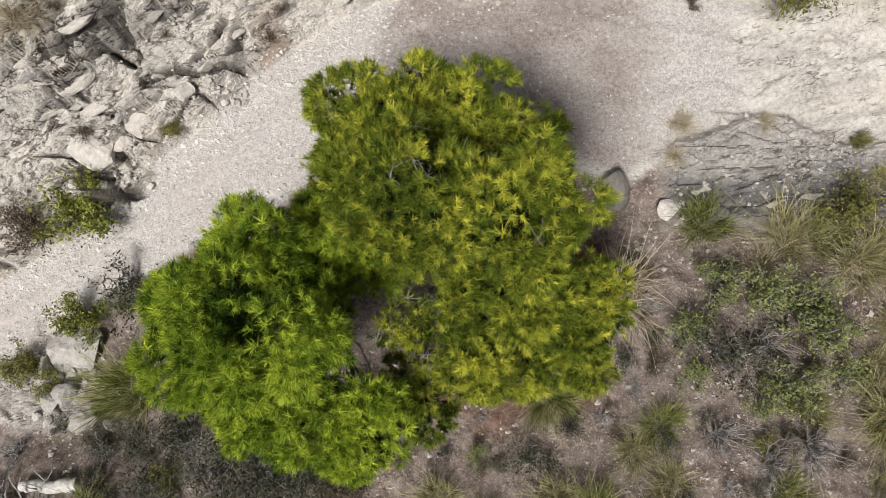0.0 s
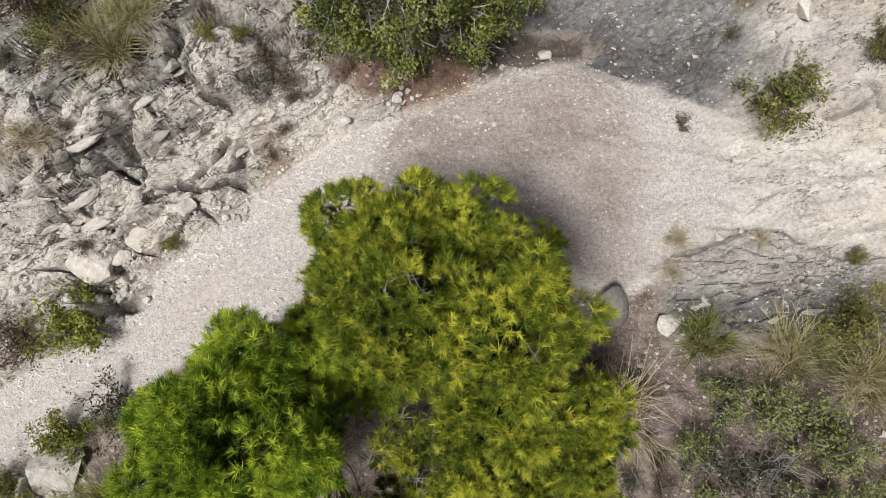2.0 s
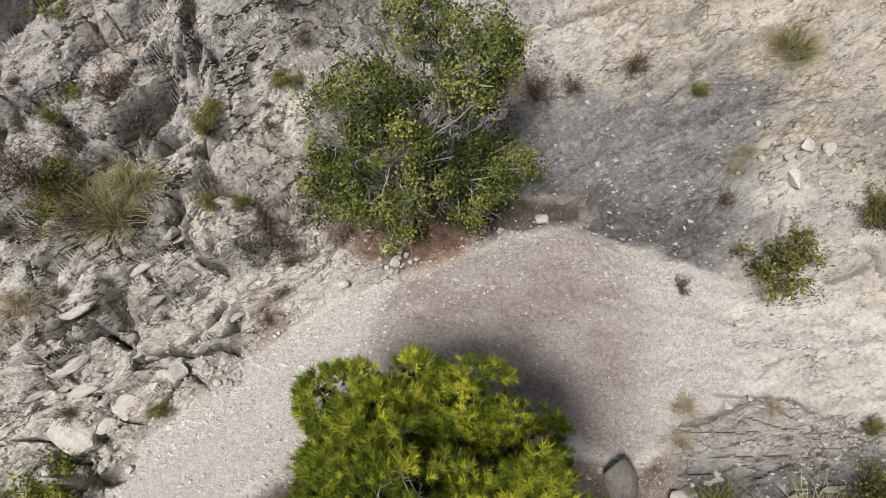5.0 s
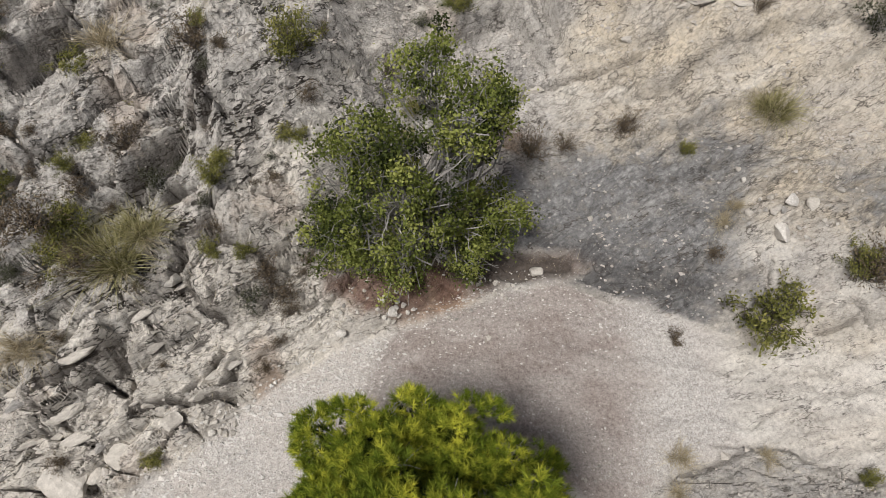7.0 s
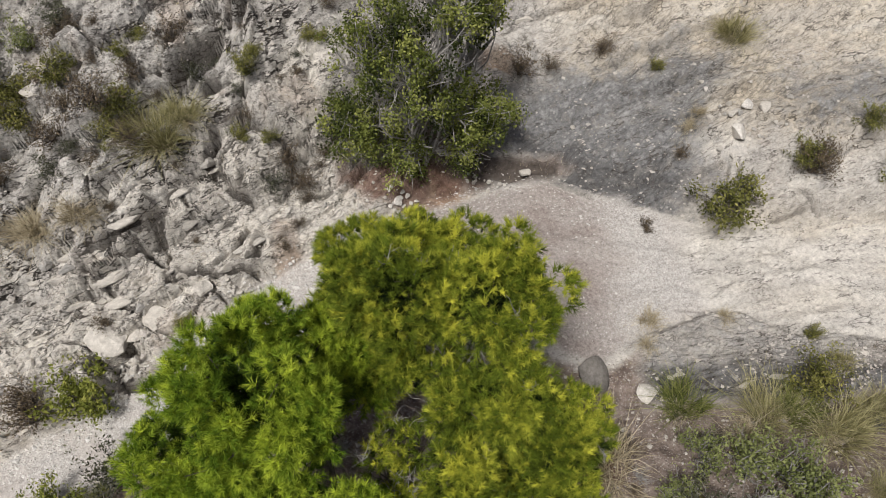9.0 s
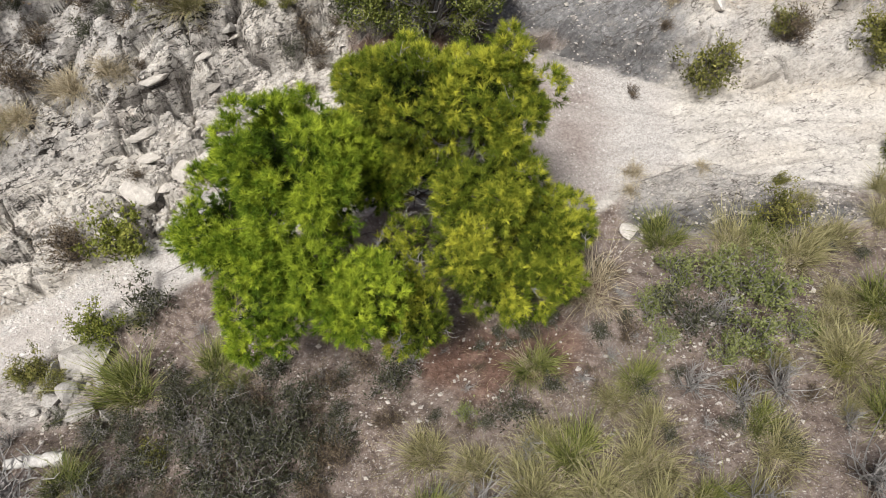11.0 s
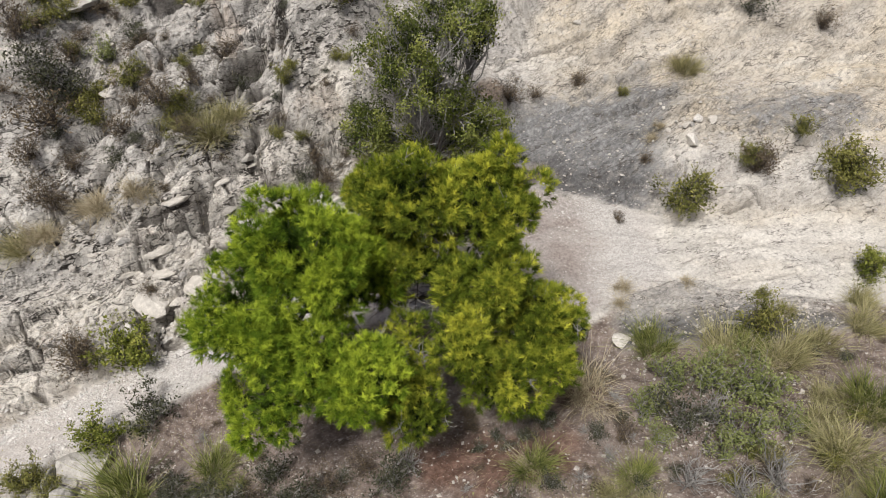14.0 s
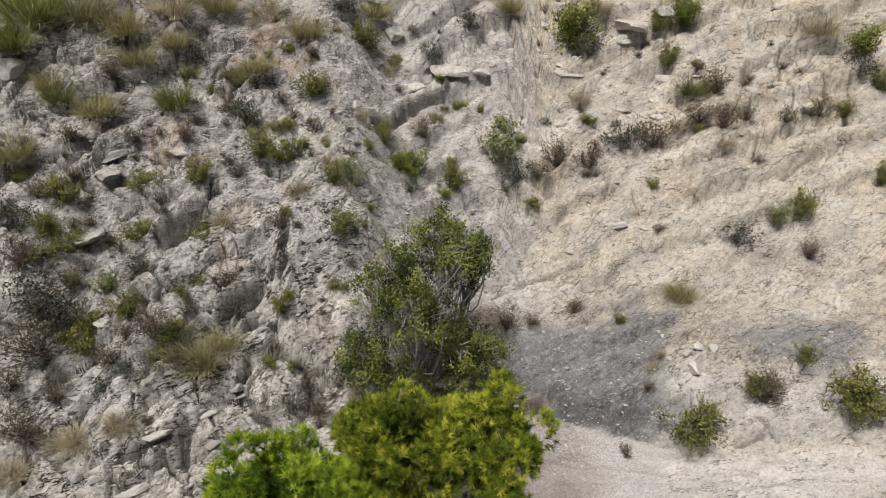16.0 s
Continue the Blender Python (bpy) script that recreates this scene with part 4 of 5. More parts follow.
def leaf_cards(pos, rng, length, wide, tone, up=0.5):
    """Small pointed leaves, each folded along its middle."""
    n = len(pos)
    way = rng.normal(size=(n, 3)) + np.array([0, 0, up])
    way /= np.linalg.norm(way, axis=1)[:, None]
    u, w = frames(way)
    a = rng.uniform(0, 6.283, n)[:, None]
    side = u * np.cos(a) + w * np.sin(a)
    nrm = np.cross(way, side)
    ln = (length * rng.uniform(0.6, 1.25, n))[:, None]
    wd = ln * wide
    base, tip = pos, pos + way * ln
    mid = pos + way * ln * 0.5 + nrm * ln * 0.08
    v = np.stack([base, mid + side * wd, tip, mid - side * wd], 1).reshape(-1, 3)
    f = (np.array([[0, 1, 2], [0, 2, 3]])[None] + 4 * np.arange(n)[:, None, None]).reshape(-1, 3)
    return v, f, np.clip(tone, 0, 1).repeat(4)


def shrub_meshes(seed, n, reach, rise, r0, leaf, leaves, ln, wide, twig, material):
    """Variants of one shrub: its twigs and its leaves."""
    out = []
    for i in range(3):
        rng = np.random.default_rng(seed + i)
        pieces, ends = twiggy(rng, n, reach, rise, r0)
        tw = mesh_of("twigs", *join(pieces), twig)
        lf = None
        if leaves:
            some = ends[rng.permutation(len(ends))[:len(ends) * 3 // 5]]
            pick = rng.integers(0, len(some), leaves)
            pos = some[pick] + rng.normal(0, leaf, (leaves, 3)) * rng.uniform(0.5, 1.3, len(some))[pick][:, None]
            pos[:, 2] = np.maximum(pos[:, 2], 0.02)
            # light from above put into the tone: higher leaves are paler
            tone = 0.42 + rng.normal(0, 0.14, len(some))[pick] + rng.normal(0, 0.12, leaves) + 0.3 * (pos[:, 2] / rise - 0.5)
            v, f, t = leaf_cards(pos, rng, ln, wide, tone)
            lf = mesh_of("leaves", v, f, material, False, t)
        out.append((tw, lf))
    return out


SHRUBS = {
    "dead": ("dead_shrub", "leafless grey shrub of tangled dead twigs", shrub_meshes(300, 26, 0.5, 0.5, 0.012, 0, 0, 0, 0, TWIG_GREY, None)),
    "grey": ("grey_shrub", "low grey-green shrub with fine leaves", shrub_meshes(310, 20, 0.5, 0.48, 0.009, 0.055, 950, 0.062, 0.2, TWIG_GREY, LEAF_GREY)),
    "olive": ("olive_shrub", "small olive-green shrub on the rocks", shrub_meshes(320, 24, 0.5, 0.5, 0.009, 0.055, 1900, 0.055, 0.24, TWIG_DARK, LEAF_OLIVE)),
    "brown": ("thyme_shrub", "withered brown thyme shrub on the slope", shrub_meshes(330, 24, 0.5, 0.4, 0.008, 0.06, 800, 0.05, 0.2, TWIG_DARK, LEAF_BROWN)),
    "pale": ("mastic_shrub", "airy pale-green shrub with small leaves", shrub_meshes(340, 18, 0.5, 0.7, 0.012, 0.05, 1200, 0.06, 0.26, TWIG_GREY, LEAF_PALE)),
    "green": ("evergreen_shrub", "dense green evergreen shrub beside the track", shrub_meshes(350, 22, 0.5, 0.55, 0.01, 0.06, 2300, 0.06, 0.26, TWIG_DARK, LEAF)),
}


def shrub(x, y, size, look_kind="olive", tall=1.0, dz=0.0):
    rng = random.Random(int(x * 613 + y * 1777 + 3))
    name, label, meshes = SHRUBS[look_kind]
    tw, lf = rng.choice(meshes)
    t = thing(name, pose(x, y, height(x, y) - 0.03 + dz, 0, 0, rng.uniform(0, 360)), label, "shrub", "shrubs on the slope")
    for nm, me in (("branchwork", tw), ("foliage", lf)):
        if me:
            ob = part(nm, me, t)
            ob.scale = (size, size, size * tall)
    return t


def big_bush(label, lobes, base, seed):
    """A tall straggling evergreen bush: grey limbs that show between clumps of small leaves."""
    rng = np.random.default_rng(seed)
    root = np.array([base[0], base[1], height(*base) - 0.05])
    bush = thing("evergreen_bush", pose(*root), label, "bush")
    vs, fs, ts, twigs = [], [], [], []
    for cx, cy, cz, r in lobes:
        c = np.array([cx, cy, cz]) - root
        lp = limb(rng.normal(0, 0.25, 3) * np.array([1, 1, 0]), c, rng, 0.14, 9)
        part("limb", mesh_of("limb", *tube(lp, 0.06, 0.022, 5), TWIG_GREY, True), bush, "crooked grey limb")
        for _ in range(int(58 * r)):
            a = lp[rng.integers(4, 9)]
            u = rng.normal(size=3) + np.array([0, -0.3, 0.3])
            u /= np.linalg.norm(u)
            b = c + u * r * rng.uniform(0.4, 1.25)
            q = limb(a, b, rng, 0.2, 6)
            twigs.append(tube(q, 0.03, 0.012, 3))
            for _ in range(2):
                o = q[rng.integers(2, 6)]
                twigs.append(tube(limb(o, o + rng.normal(0, 0.22, 3), rng, 0.2, 4), 0.011, 0.005, 3))
            k = int(rng.uniform(15, 160)) if rng.uniform() < 0.66 else 0
            if k:
                pos = b + rng.normal(0, 0.14, (k, 3))
                tone = 0.47 + rng.normal(0, 0.27) + rng.normal(0, 0.1, k)
                v, f, t = leaf_cards(pos, rng, 0.09, 0.34, tone, 0.5)
                fs.append(f + sum(len(x) for x in vs))
                vs.append(v)
                ts.append(t)
    part("branchwork", mesh_of("twigs", *join(twigs), TWIG_GREY), bush, "tangled bare grey twigs")
    part("foliage", mesh_of("leaves", np.concatenate(vs), np.concatenate(fs), LEAF_BUSH, False, np.concatenate(ts)), bush, "small glossy green leaves in clumps")
    return bush


def log(a, b, r, label):
    """A fallen, bleached trunk with splintered ends, lying on the ground."""
    rng = np.random.default_rng(77)
    za, zb = height(*a) + r * 0.9, height(*b) + r * 1.3
    t = thing("dead_log", pose(a[0], a[1], za), label, "log")
    end = np.array([b[0] - a[0], b[1] - a[1], zb - za])
    v, f = tube(limb((0, 0, 0), end, rng, 0.04, 16), r * 0.75, r, 12)
    v = v + np.stack([vnoise(v[:, 0] * 9 + i * 5, v[:, 1] * 9 + v[:, 2] * 7, 5 + i) for i in range(3)], -1) * 0.009
    part("trunk", mesh_of("trunk", v, f, WOOD_WHITE, True), t)
    way = end / np.linalg.norm(end)
    for i in range(9):
        o = end + np.cross(way, rng.normal(size=3)) * r * 0.7
        part("splinter", mesh_of("splinter", *tube(np.array([o - way * 0.1, o + way * rng.uniform(0.03, 0.14)]), 0.02, 0.004, 4), WOOD_WHITE), t)
    for i in range(5):
        o = end * rng.uniform(0.05, 0.6)
        part("branch_stub", mesh_of("branch_stub", *tube(limb(o, o + rng.normal(0, 0.5, 3) * np.array([1, 1, 0.6]), rng, 0.2, 6), 0.03, 0.01, 5), TWIG_GREY), t)
    return t


def slab(x, y, long, wide, thick, turn, tilt, material=STONE):
    """A bed of limestone that juts out of the cliff along its strike."""
    rng = random.Random(int(x * 411 + y * 977 + 29))
    ob = new("rock_slab", rng.choice(ROCKS[material.name]))
    m = pose(x, y, height(x, y) - 0.34 * thick, rng.uniform(-6, 6) + tilt, rng.uniform(-8, 8), turn + rng.uniform(-9, 9))
    ob.matrix_world = m @ Matrix.Diagonal((long / 2, wide / 2, thick / 2, 1))
    return tagged(ob, "jutting bed of pale limestone in the cliff", "rock", "cliff ledges")


# ---------------------------------------------------------------- the things, place by place
BUSH = [(-2.27, 9.58, 1.91, 0.99), (-0.8, 8.9, 4.2, 1.08), (0.39, 9.47, 2.92, 0.95), (-1.09, 9.6, 5.5, 0.98), (0.52, 9.85, 5.8, 0.94), (-2.07, 9.95, 4.27, 0.86),
        (1.2, 11.0, 5.5, 0.76), (-0.27, 11.5, 5.8, 0.86), (-1.0, 9.2, 1.2, 0.9), (-2.9, 9.9, 1.5, 0.75), (1.18, 10.27, 1.91, 0.74), (1.0, 9.6, 1.2, 0.75), (1.88, 10.17, 1.91, 0.69)]
big_bush("straggling evergreen bush with grey limbs and sparse leaves", BUSH, (-0.6, 9.7), 31)

# boulders and blocks that stand out
dark_boulder = new("boulder", rock_mesh("boulder", 911, STONE_DARK, 4, 0.85, 0.7, 5))
dark_boulder.matrix_world = pose(4.28, 2.62, height(4.28, 2.62) + 0.32, 8, -5, 95) @ Matrix.Diagonal((0.64, 0.6, 0.52, 1))
tagged(dark_boulder, "rounded dark grey boulder at the edge of the track", "rock", "boulders")
stone(5.72, 2.15, 0.85, STONE_WHITE, "smooth white boulder on the dark ledge", "boulder", "boulders", 150, 0.2, 0.9)
stone(-10.05, -1.49, 1.86, STONE_GREY, "large layered limestone block beside the track", "boulder", "boulders", 160, 0.4, 0.7)
stone(-10.17, -2.55, 0.93, STONE_GREY, turn=80)
stone(-9.54, -3.28, 1.15, STONE_GREY, turn=20)
stone(-8.78, -3.38, 0.66, STONE_GREY)
stone(-10.92, -1.97, 0.85, STONE_GREY)
stone(-10.52, -2.84, 0.74, STONE_GREY)
stone(-2.62, 7.75, 0.42, STONE_WHITE)
stone(-1.17, 8.3, 0.45, STONE_WHITE)
stone(-1.35, 8.15, 0.3, STONE)
stone(2.82, 9.7, 0.55, STONE)
stone(1.75, 12.4, 0.6, STONE)
stone(1.7, 12.9, 0.5, STONE)
stone(1.3, 12.2, 0.45, STONE)
stone(2.2, 11.3, 0.85, STONE_GREY, squash=0.8)
stone(9.3, 9.95, 0.85, STONE_WHITE, "pale yellow weathered block half sunk in the slope", "boulder", "boulders", 100, 0.5, 0.9)
stone(9.1, 10.5, 0.45, STONE)
stone(9.5, 10.65, 0.5, STONE_WHITE)
stone(10.0, 10.5, 0.45, STONE)
stone(8.52, 23.2, 2.1, STONE, "large pale slab leaning high on the slope", "boulder", "boulders", 20, 0.3, 0.75)
stone(9.9, 23.6, 1.5, STONE_GREY, squash=0.8)
stone(-12.02, 11.4, 1.5, STONE_GREY, squash=0.8, sink=0.7)
stone(-11.7, 12.9, 1.3, STONE_GREY, squash=0.7, sink=0.7)
stone(-15.7, 15.2, 1.4, STONE)
stone(-9.55, 4.15, 1.6, STONE, "overhanging limestone block above a hollow", "boulder", "boulders", 35, 0.5, 0.6)
stone(-8.3, 4.75, 1.3, STONE, squash=0.5, turn=20, sink=0.6)
stone(-8.75, 4.2, 0.8, STONE, squash=0.6)
stone(-6.9, 5.35, 0.8, STONE, squash=0.7, turn=30)
stone(0.35, 21.8, 2.4, STONE, squash=0.5, turn=15)
stone(-1.2, 21.0, 1.5, STONE, squash=0.5)
stone(1.6, 22.2, 1.3, STONE, squash=0.6)
stone(-2.4, 22.6, 1.2, STONE)
stone(-3.4, 23.4, 1.4, STONE, squash=0.6)

# beds of rock along the strike of the cliff
rg = random.Random(61)
for x0, y0, x1, y1, n, lo, hi in ((-12.2, 3.6, -5.0, 7.6, 44, 0.5, 1.7), (-11.5, 5.2, -6.2, 8.8, 34, 0.4, 1.4), (-9.6, 4.2, -5.4, 6.2, 24, 0.4, 1.3), (-12.5, 9.0, -4.0, 13.5, 16, 0.5, 1.5),
                                  (-14.5, 12.0, -3.5, 18.0, 22, 0.6, 2.0), (-12.0, 18.0, 0.0, 22.5, 16, 0.8, 2.2)):
    for i in range(n):
        u = (i + rg.uniform(0, 1)) / n
        ln = rg.uniform(lo, hi)
        slab(x0 + (x1 - x0) * u + rg.gauss(0, 0.35), y0 + (y1 - y0) * u + rg.gauss(0, 0.3), ln, ln * rg.uniform(0.26, 0.45), ln * rg.uniform(0.35, 0.6), 33, rg.uniform(5, 30), rg.choice((STONE, STONE, STONE_GREY)))
for x0, y0, x1, y1, n, lo, hi in ((4.0, 19.5, 15.0, 21.5, 16, 0.8, 2.4), (5.0, 22.0, 16.0, 24.5, 14, 0.8, 2.6), (2.5, 14.2, 9.5, 16.5, 8, 0.6, 1.6)):
    for i in range(n):
        u = (i + rg.uniform(0, 1)) / n
        ln = rg.uniform(lo, hi)
        slab(x0 + (x1 - x0) * u + rg.gauss(0, 0.4), y0 + (y1 - y0) * u + rg.gauss(0, 0.4), ln, ln * rg.uniform(0.22, 0.4), ln * rg.uniform(0.15, 0.28), 14, rg.uniform(15, 35), STONE)
for i in range(16):
    slab(rg.uniform(6.0, 11.5), rg.uniform(2.2, 4.2), rg.uniform(0.5, 1.3), rg.uniform(0.2, 0.45), rg.uniform(0.1, 0.2), 12, rg.uniform(-4, 8), rg.choice((STONE_GREY, STONE)))

# broken stones heaped in the hollow, below the cliff and along the bank
for cx, cy, sx, sy, n, lo, hi, seed in ((-9.0, 3.35, 0.55, 0.35, 34, 0.12, 0.34, 1), (-6.1, 5.5, 0.5, 0.25, 36, 0.12, 0.3, 2), (-1.0, 8.35, 1.3, 0.25, 46, 0.08, 0.24, 3),
                                        (1.4, 9.25, 0.7, 0.2, 26, 0.08, 0.22, 4), (9.2, 10.4, 1.3, 0.6, 36, 0.1, 0.32, 5), (-10.3, -2.6, 0.8, 0.9, 34, 0.12, 0.4, 6),
                                        (6.9, 0.9, 1.6, 0.6, 26, 0.08, 0.24, 7), (4.2, 3.9, 0.3, 0.4, 18, 0.06, 0.14, 8), (9.5, -6.2, 0.6, 0.5, 18, 0.1, 0.24, 9)):
    rg = random.Random(seed)
    for _ in range(n):
        kind = rg.choice((STONE, STONE, STONE_WHITE, STONE_GREY))
        stone(rg.gauss(cx, sx), rg.gauss(cy, sy), rg.uniform(lo, hi), kind, "angular broken limestone piece in a heap", "stone", "broken stones")

log((-10.7, -4.8), (-9.1, -4.68), 0.18, "bleached fallen trunk with splintered end on the slope")
shrub(-10.38, -5.60, 2.94, "dead", 0.7)
shrub(-11.39, -5.25, 2.38, "dead", 0.7)
shrub(-9.37, -6.48, 2.29, "dead", 0.7)
shrub(-11.29, -4.15, 1.61, "dead", 0.7)

# tussocks and shrubs
tussock(-8.36, -2.69, 2.44, "green")
tussock(-8.99, -5.32, 1.50, "green")
tussock(-7.00, -6.76, 1.12, "green")
tussock(-6.09, -1.93, 1.72, "green")
tussock(-5.26, -2.56, 1.05, "green")
tussock(2.52, -2.49, 1.58, "green")
tussock(4.94, -3.03, 1.33, "green")
tussock(4.32, -3.59, 1.00, "pale")
tussock(5.05, -4.20, 1.13, "pale")
tussock(-0.12, -4.77, 1.40, "pale")
tussock(1.03, -5.13, 1.31, "pale")
tussock(-0.08, -6.35, 1.68, "green")
tussock(-1.52, -6.91, 1.62, "pale")
tussock(-3.02, -6.97, 0.94, "pale")
tussock(3.20, -4.91, 1.73, "green")
tussock(2.39, -6.04, 1.96, "pale")
tussock(3.66, -5.96, 1.67, "pale")
tussock(4.64, -5.30, 1.65, "pale")
tussock(4.67, -6.32, 1.80, "pale")
tussock(5.86, -5.95, 1.35, "green")
tussock(5.04, -6.92, 1.63, "pale")
tussock(7.42, -5.03, 1.41, "pale")
tussock(9.78, -2.78, 1.92, "pale")
tussock(11.18, -1.37, 2.06, "green")
tussock(10.07, -4.15, 1.84, "green")
tussock(11.13, 1.33, 1.50, "pale")
tussock(12.51, 1.81, 1.34, "pale")
tussock(9.33, -4.02, 0.80, "pale")
tussock(10.25, -0.74, 0.99, "pale")
tussock(8.37, -7.12, 1.63, "green")
tussock(4.50, -0.12, 2.27, "dry")
tussock(6.62, 1.68, 1.79, "green")
tussock(8.51, 1.37, 1.92, "pale")
tussock(9.91, 0.71, 1.88, "pale")
tussock(9.23, 1.36, 1.55, "green")
tussock(8.14, 4.35, 0.61, "dry")
tussock(10.82, 2.79, 0.82, "pale")
tussock(6.19, 4.40, 0.91, "dry")
tussock(0.67, -7.00, 1.23, "pale")
tussock(1.71, -6.80, 1.09, "dry")
shrub(9.60, 2.02, 1.75, "olive")
shrub(10.03, 2.19, 1.04, "brown")
shrub(-6.93, -4.61, 0.98, "olive")
shrub(-6.72, -3.56, 1.66, "grey")
shrub(-5.44, -3.66, 1.95, "grey")
shrub(-5.75, -4.30, 1.57, "dead")
shrub(-4.40, -4.55, 2.02, "grey")
shrub(-5.54, -5.36, 1.60, "grey")
shrub(-4.39, -5.83, 2.09, "grey")
shrub(-4.86, -6.56, 1.75, "grey")
shrub(-3.49, -3.27, 1.47, "grey")
shrub(-3.62, -4.29, 1.84, "grey")
shrub(-2.87, -4.37, 1.31, "grey")
shrub(-2.86, -5.36, 1.11, "brown")
shrub(-5.87, -6.32, 1.50, "grey")
shrub(-3.70, -6.79, 1.24, "dead")
shrub(-1.08, -2.60, 1.63, "grey")
shrub(-0.63, -2.10, 1.21, "dead")
shrub(-1.92, -1.99, 1.24, "brown")
shrub(-2.78, -2.73, 1.39, "brown")
shrub(0.80, -3.77, 0.74, "pale")
shrub(1.94, -3.79, 1.28, "grey")
shrub(2.17, -4.78, 1.15, "dead")
shrub(1.13, -6.04, 1.84, "dead")
shrub(0.30, -5.74, 1.05, "dead")
shrub(1.41, -6.78, 1.15, "dead")
shrub(5.36, -6.96, 2.00, "dead")
shrub(6.54, -6.31, 1.92, "dead")
shrub(7.10, -6.80, 1.76, "dead")
shrub(9.00, -5.61, 2.35, "dead")
shrub(9.04, -6.39, 1.69, "dead")
shrub(7.99, -3.36, 1.75, "dead")
shrub(6.12, -3.19, 1.56, "dead")
shrub(7.04, -3.69, 1.46, "dead")
shrub(9.16, -4.30, 0.99, "dead")
shrub(5.82, -5.07, 0.77, "dead")
shrub(3.98, -3.33, 0.81, "brown")
shrub(2.90, -3.08, 0.81, "grey")
shrub(5.60, -0.78, 1.31, "pale")
shrub(6.58, 0.26, 1.45, "pale")
shrub(7.41, -0.05, 1.73, "pale")
shrub(8.19, -0.29, 1.80, "pale")
shrub(8.71, -0.78, 1.64, "pale")
shrub(7.75, -2.04, 1.54, "pale")
shrub(7.12, -2.40, 1.12, "pale")
shrub(6.54, -1.25, 1.95, "grey")
shrub(5.73, -1.89, 0.99, "pale")
shrub(8.86, -1.80, 1.10, "pale")
shrub(7.25, -1.19, 1.61, "dead")
shrub(4.99, -1.64, 1.04, "brown")
shrub(-10.00, -0.55, 1.60, "green")
shrub(-8.55, 0.16, 2.00, "grey")
tussock(-8.86, -0.13, 0.80, "green")
shrub(-6.13, 0.72, 1.44, "olive")
shrub(-6.34, 1.18, 1.03, "grey")
shrub(-11.39, -1.90, 1.39, "olive")
shrub(-10.67, -2.43, 0.94, "olive")
shrub(-11.88, -2.02, 0.98, "olive")
shrub(-7.20, -2.24, 1.16, "grey")
shrub(-9.85, 2.35, 2.25, "green")
shrub(-11.15, 1.73, 2.13, "brown")
shrub(-7.56, -5.48, 1.06, "brown")
shrub(-7.61, -4.94, 0.81, "dead")
shrub(-8.27, -5.96, 1.61, "dead")
shrub(-4.34, -2.19, 1.46, "grey")
shrub(-4.63, -3.18, 1.42, "brown")
shrub(-2.23, -4.78, 0.96, "brown")
shrub(-1.00, -3.87, 0.89, "brown")
tussock(-9.95, 6.63, 1.19, "dry")
tussock(-13.81, 5.39, 1.96, "pale")
tussock(-11.54, 6.49, 1.78, "dry")
shrub(-13.04, 6.43, 1.90, "brown")
shrub(8.90, 7.93, 2.25, "olive")
shrub(11.40, 8.78, 1.73, "brown")
shrub(14.46, 8.57, 2.06, "olive")
shrub(14.08, 4.78, 1.55, "green")
tussock(13.51, 3.51, 1.21, "pale")
shrub(10.51, 3.86, 0.66, "olive")
shrub(6.57, 7.63, 0.81, "brown")
tussock(-14.35, 15.09, 1.64, "pale")
tussock(-11.44, 16.62, 1.76, "pale")
tussock(-10.42, 17.59, 1.65, "pale")
tussock(-12.47, 14.58, 1.82, "pale")
tussock(-9.97, 15.66, 1.82, "green")
tussock(-8.33, 17.72, 1.64, "pale")
tussock(-7.43, 17.83, 1.63, "pale")
tussock(-5.70, 19.88, 2.10, "pale")
tussock(-4.22, 15.26, 1.28, "dry")
tussock(-7.90, 12.90, 1.41, "dry")
tussock(-14.74, 12.64, 1.82, "pale")
tussock(-15.35, 16.98, 3.19, "green")
tussock(-13.84, 17.85, 2.93, "pale")
tussock(-15.75, 15.76, 2.86, "green")
tussock(-12.28, 17.55, 2.33, "pale")
tussock(-10.86, 18.68, 2.36, "dry")
tussock(-9.15, 19.70, 1.86, "pale")
tussock(-13.78, 14.74, 1.36, "green")
tussock(-3.27, 22.82, 1.98, "pale")
tussock(-7.50, 20.36, 1.87, "dry")
shrub(-6.37, 17.14, 1.03, "brown")
shrub(-4.35, 21.45, 1.71, "grey")
shrub(-12.94, 11.72, 1.50, "olive")
shrub(-13.16, 11.04, 1.02, "olive")
shrub(-14.28, 10.72, 1.58, "grey")
shrub(-7.77, 16.30, 1.53, "grey")
shrub(-5.16, 17.37, 1.67, "olive")
shrub(-6.92, 15.04, 1.48, "olive")
shrub(-5.88, 15.11, 1.59, "olive")
shrub(-8.76, 13.51, 1.32, "olive")
shrub(-3.35, 20.84, 1.69, "olive")
tussock(-3.32, 17.71, 1.12, "dry")
shrub(-0.82, 19.18, 1.78, "brown")
shrub(-1.80, 17.40, 1.10, "green")
shrub(-3.38, 14.77, 1.49, "pale")
tussock(-5.28, 13.93, 1.13, "dry")
shrub(-5.75, 12.73, 1.51, "brown")
shrub(-3.53, 12.96, 1.51, "olive")
shrub(-9.93, 12.50, 1.00, "brown")
shrub(-12.25, 15.78, 1.56, "brown")
shrub(-9.67, 17.63, 1.33, "grey")
shrub(-13.11, 13.62, 1.26, "brown")
shrub(-11.10, 14.06, 1.12, "brown")
shrub(-9.47, 14.63, 1.24, "brown")
shrub(-7.65, 14.31, 1.22, "brown")
shrub(-7.36, 16.31, 1.02, "grey")
shrub(-4.95, 16.33, 1.00, "brown")
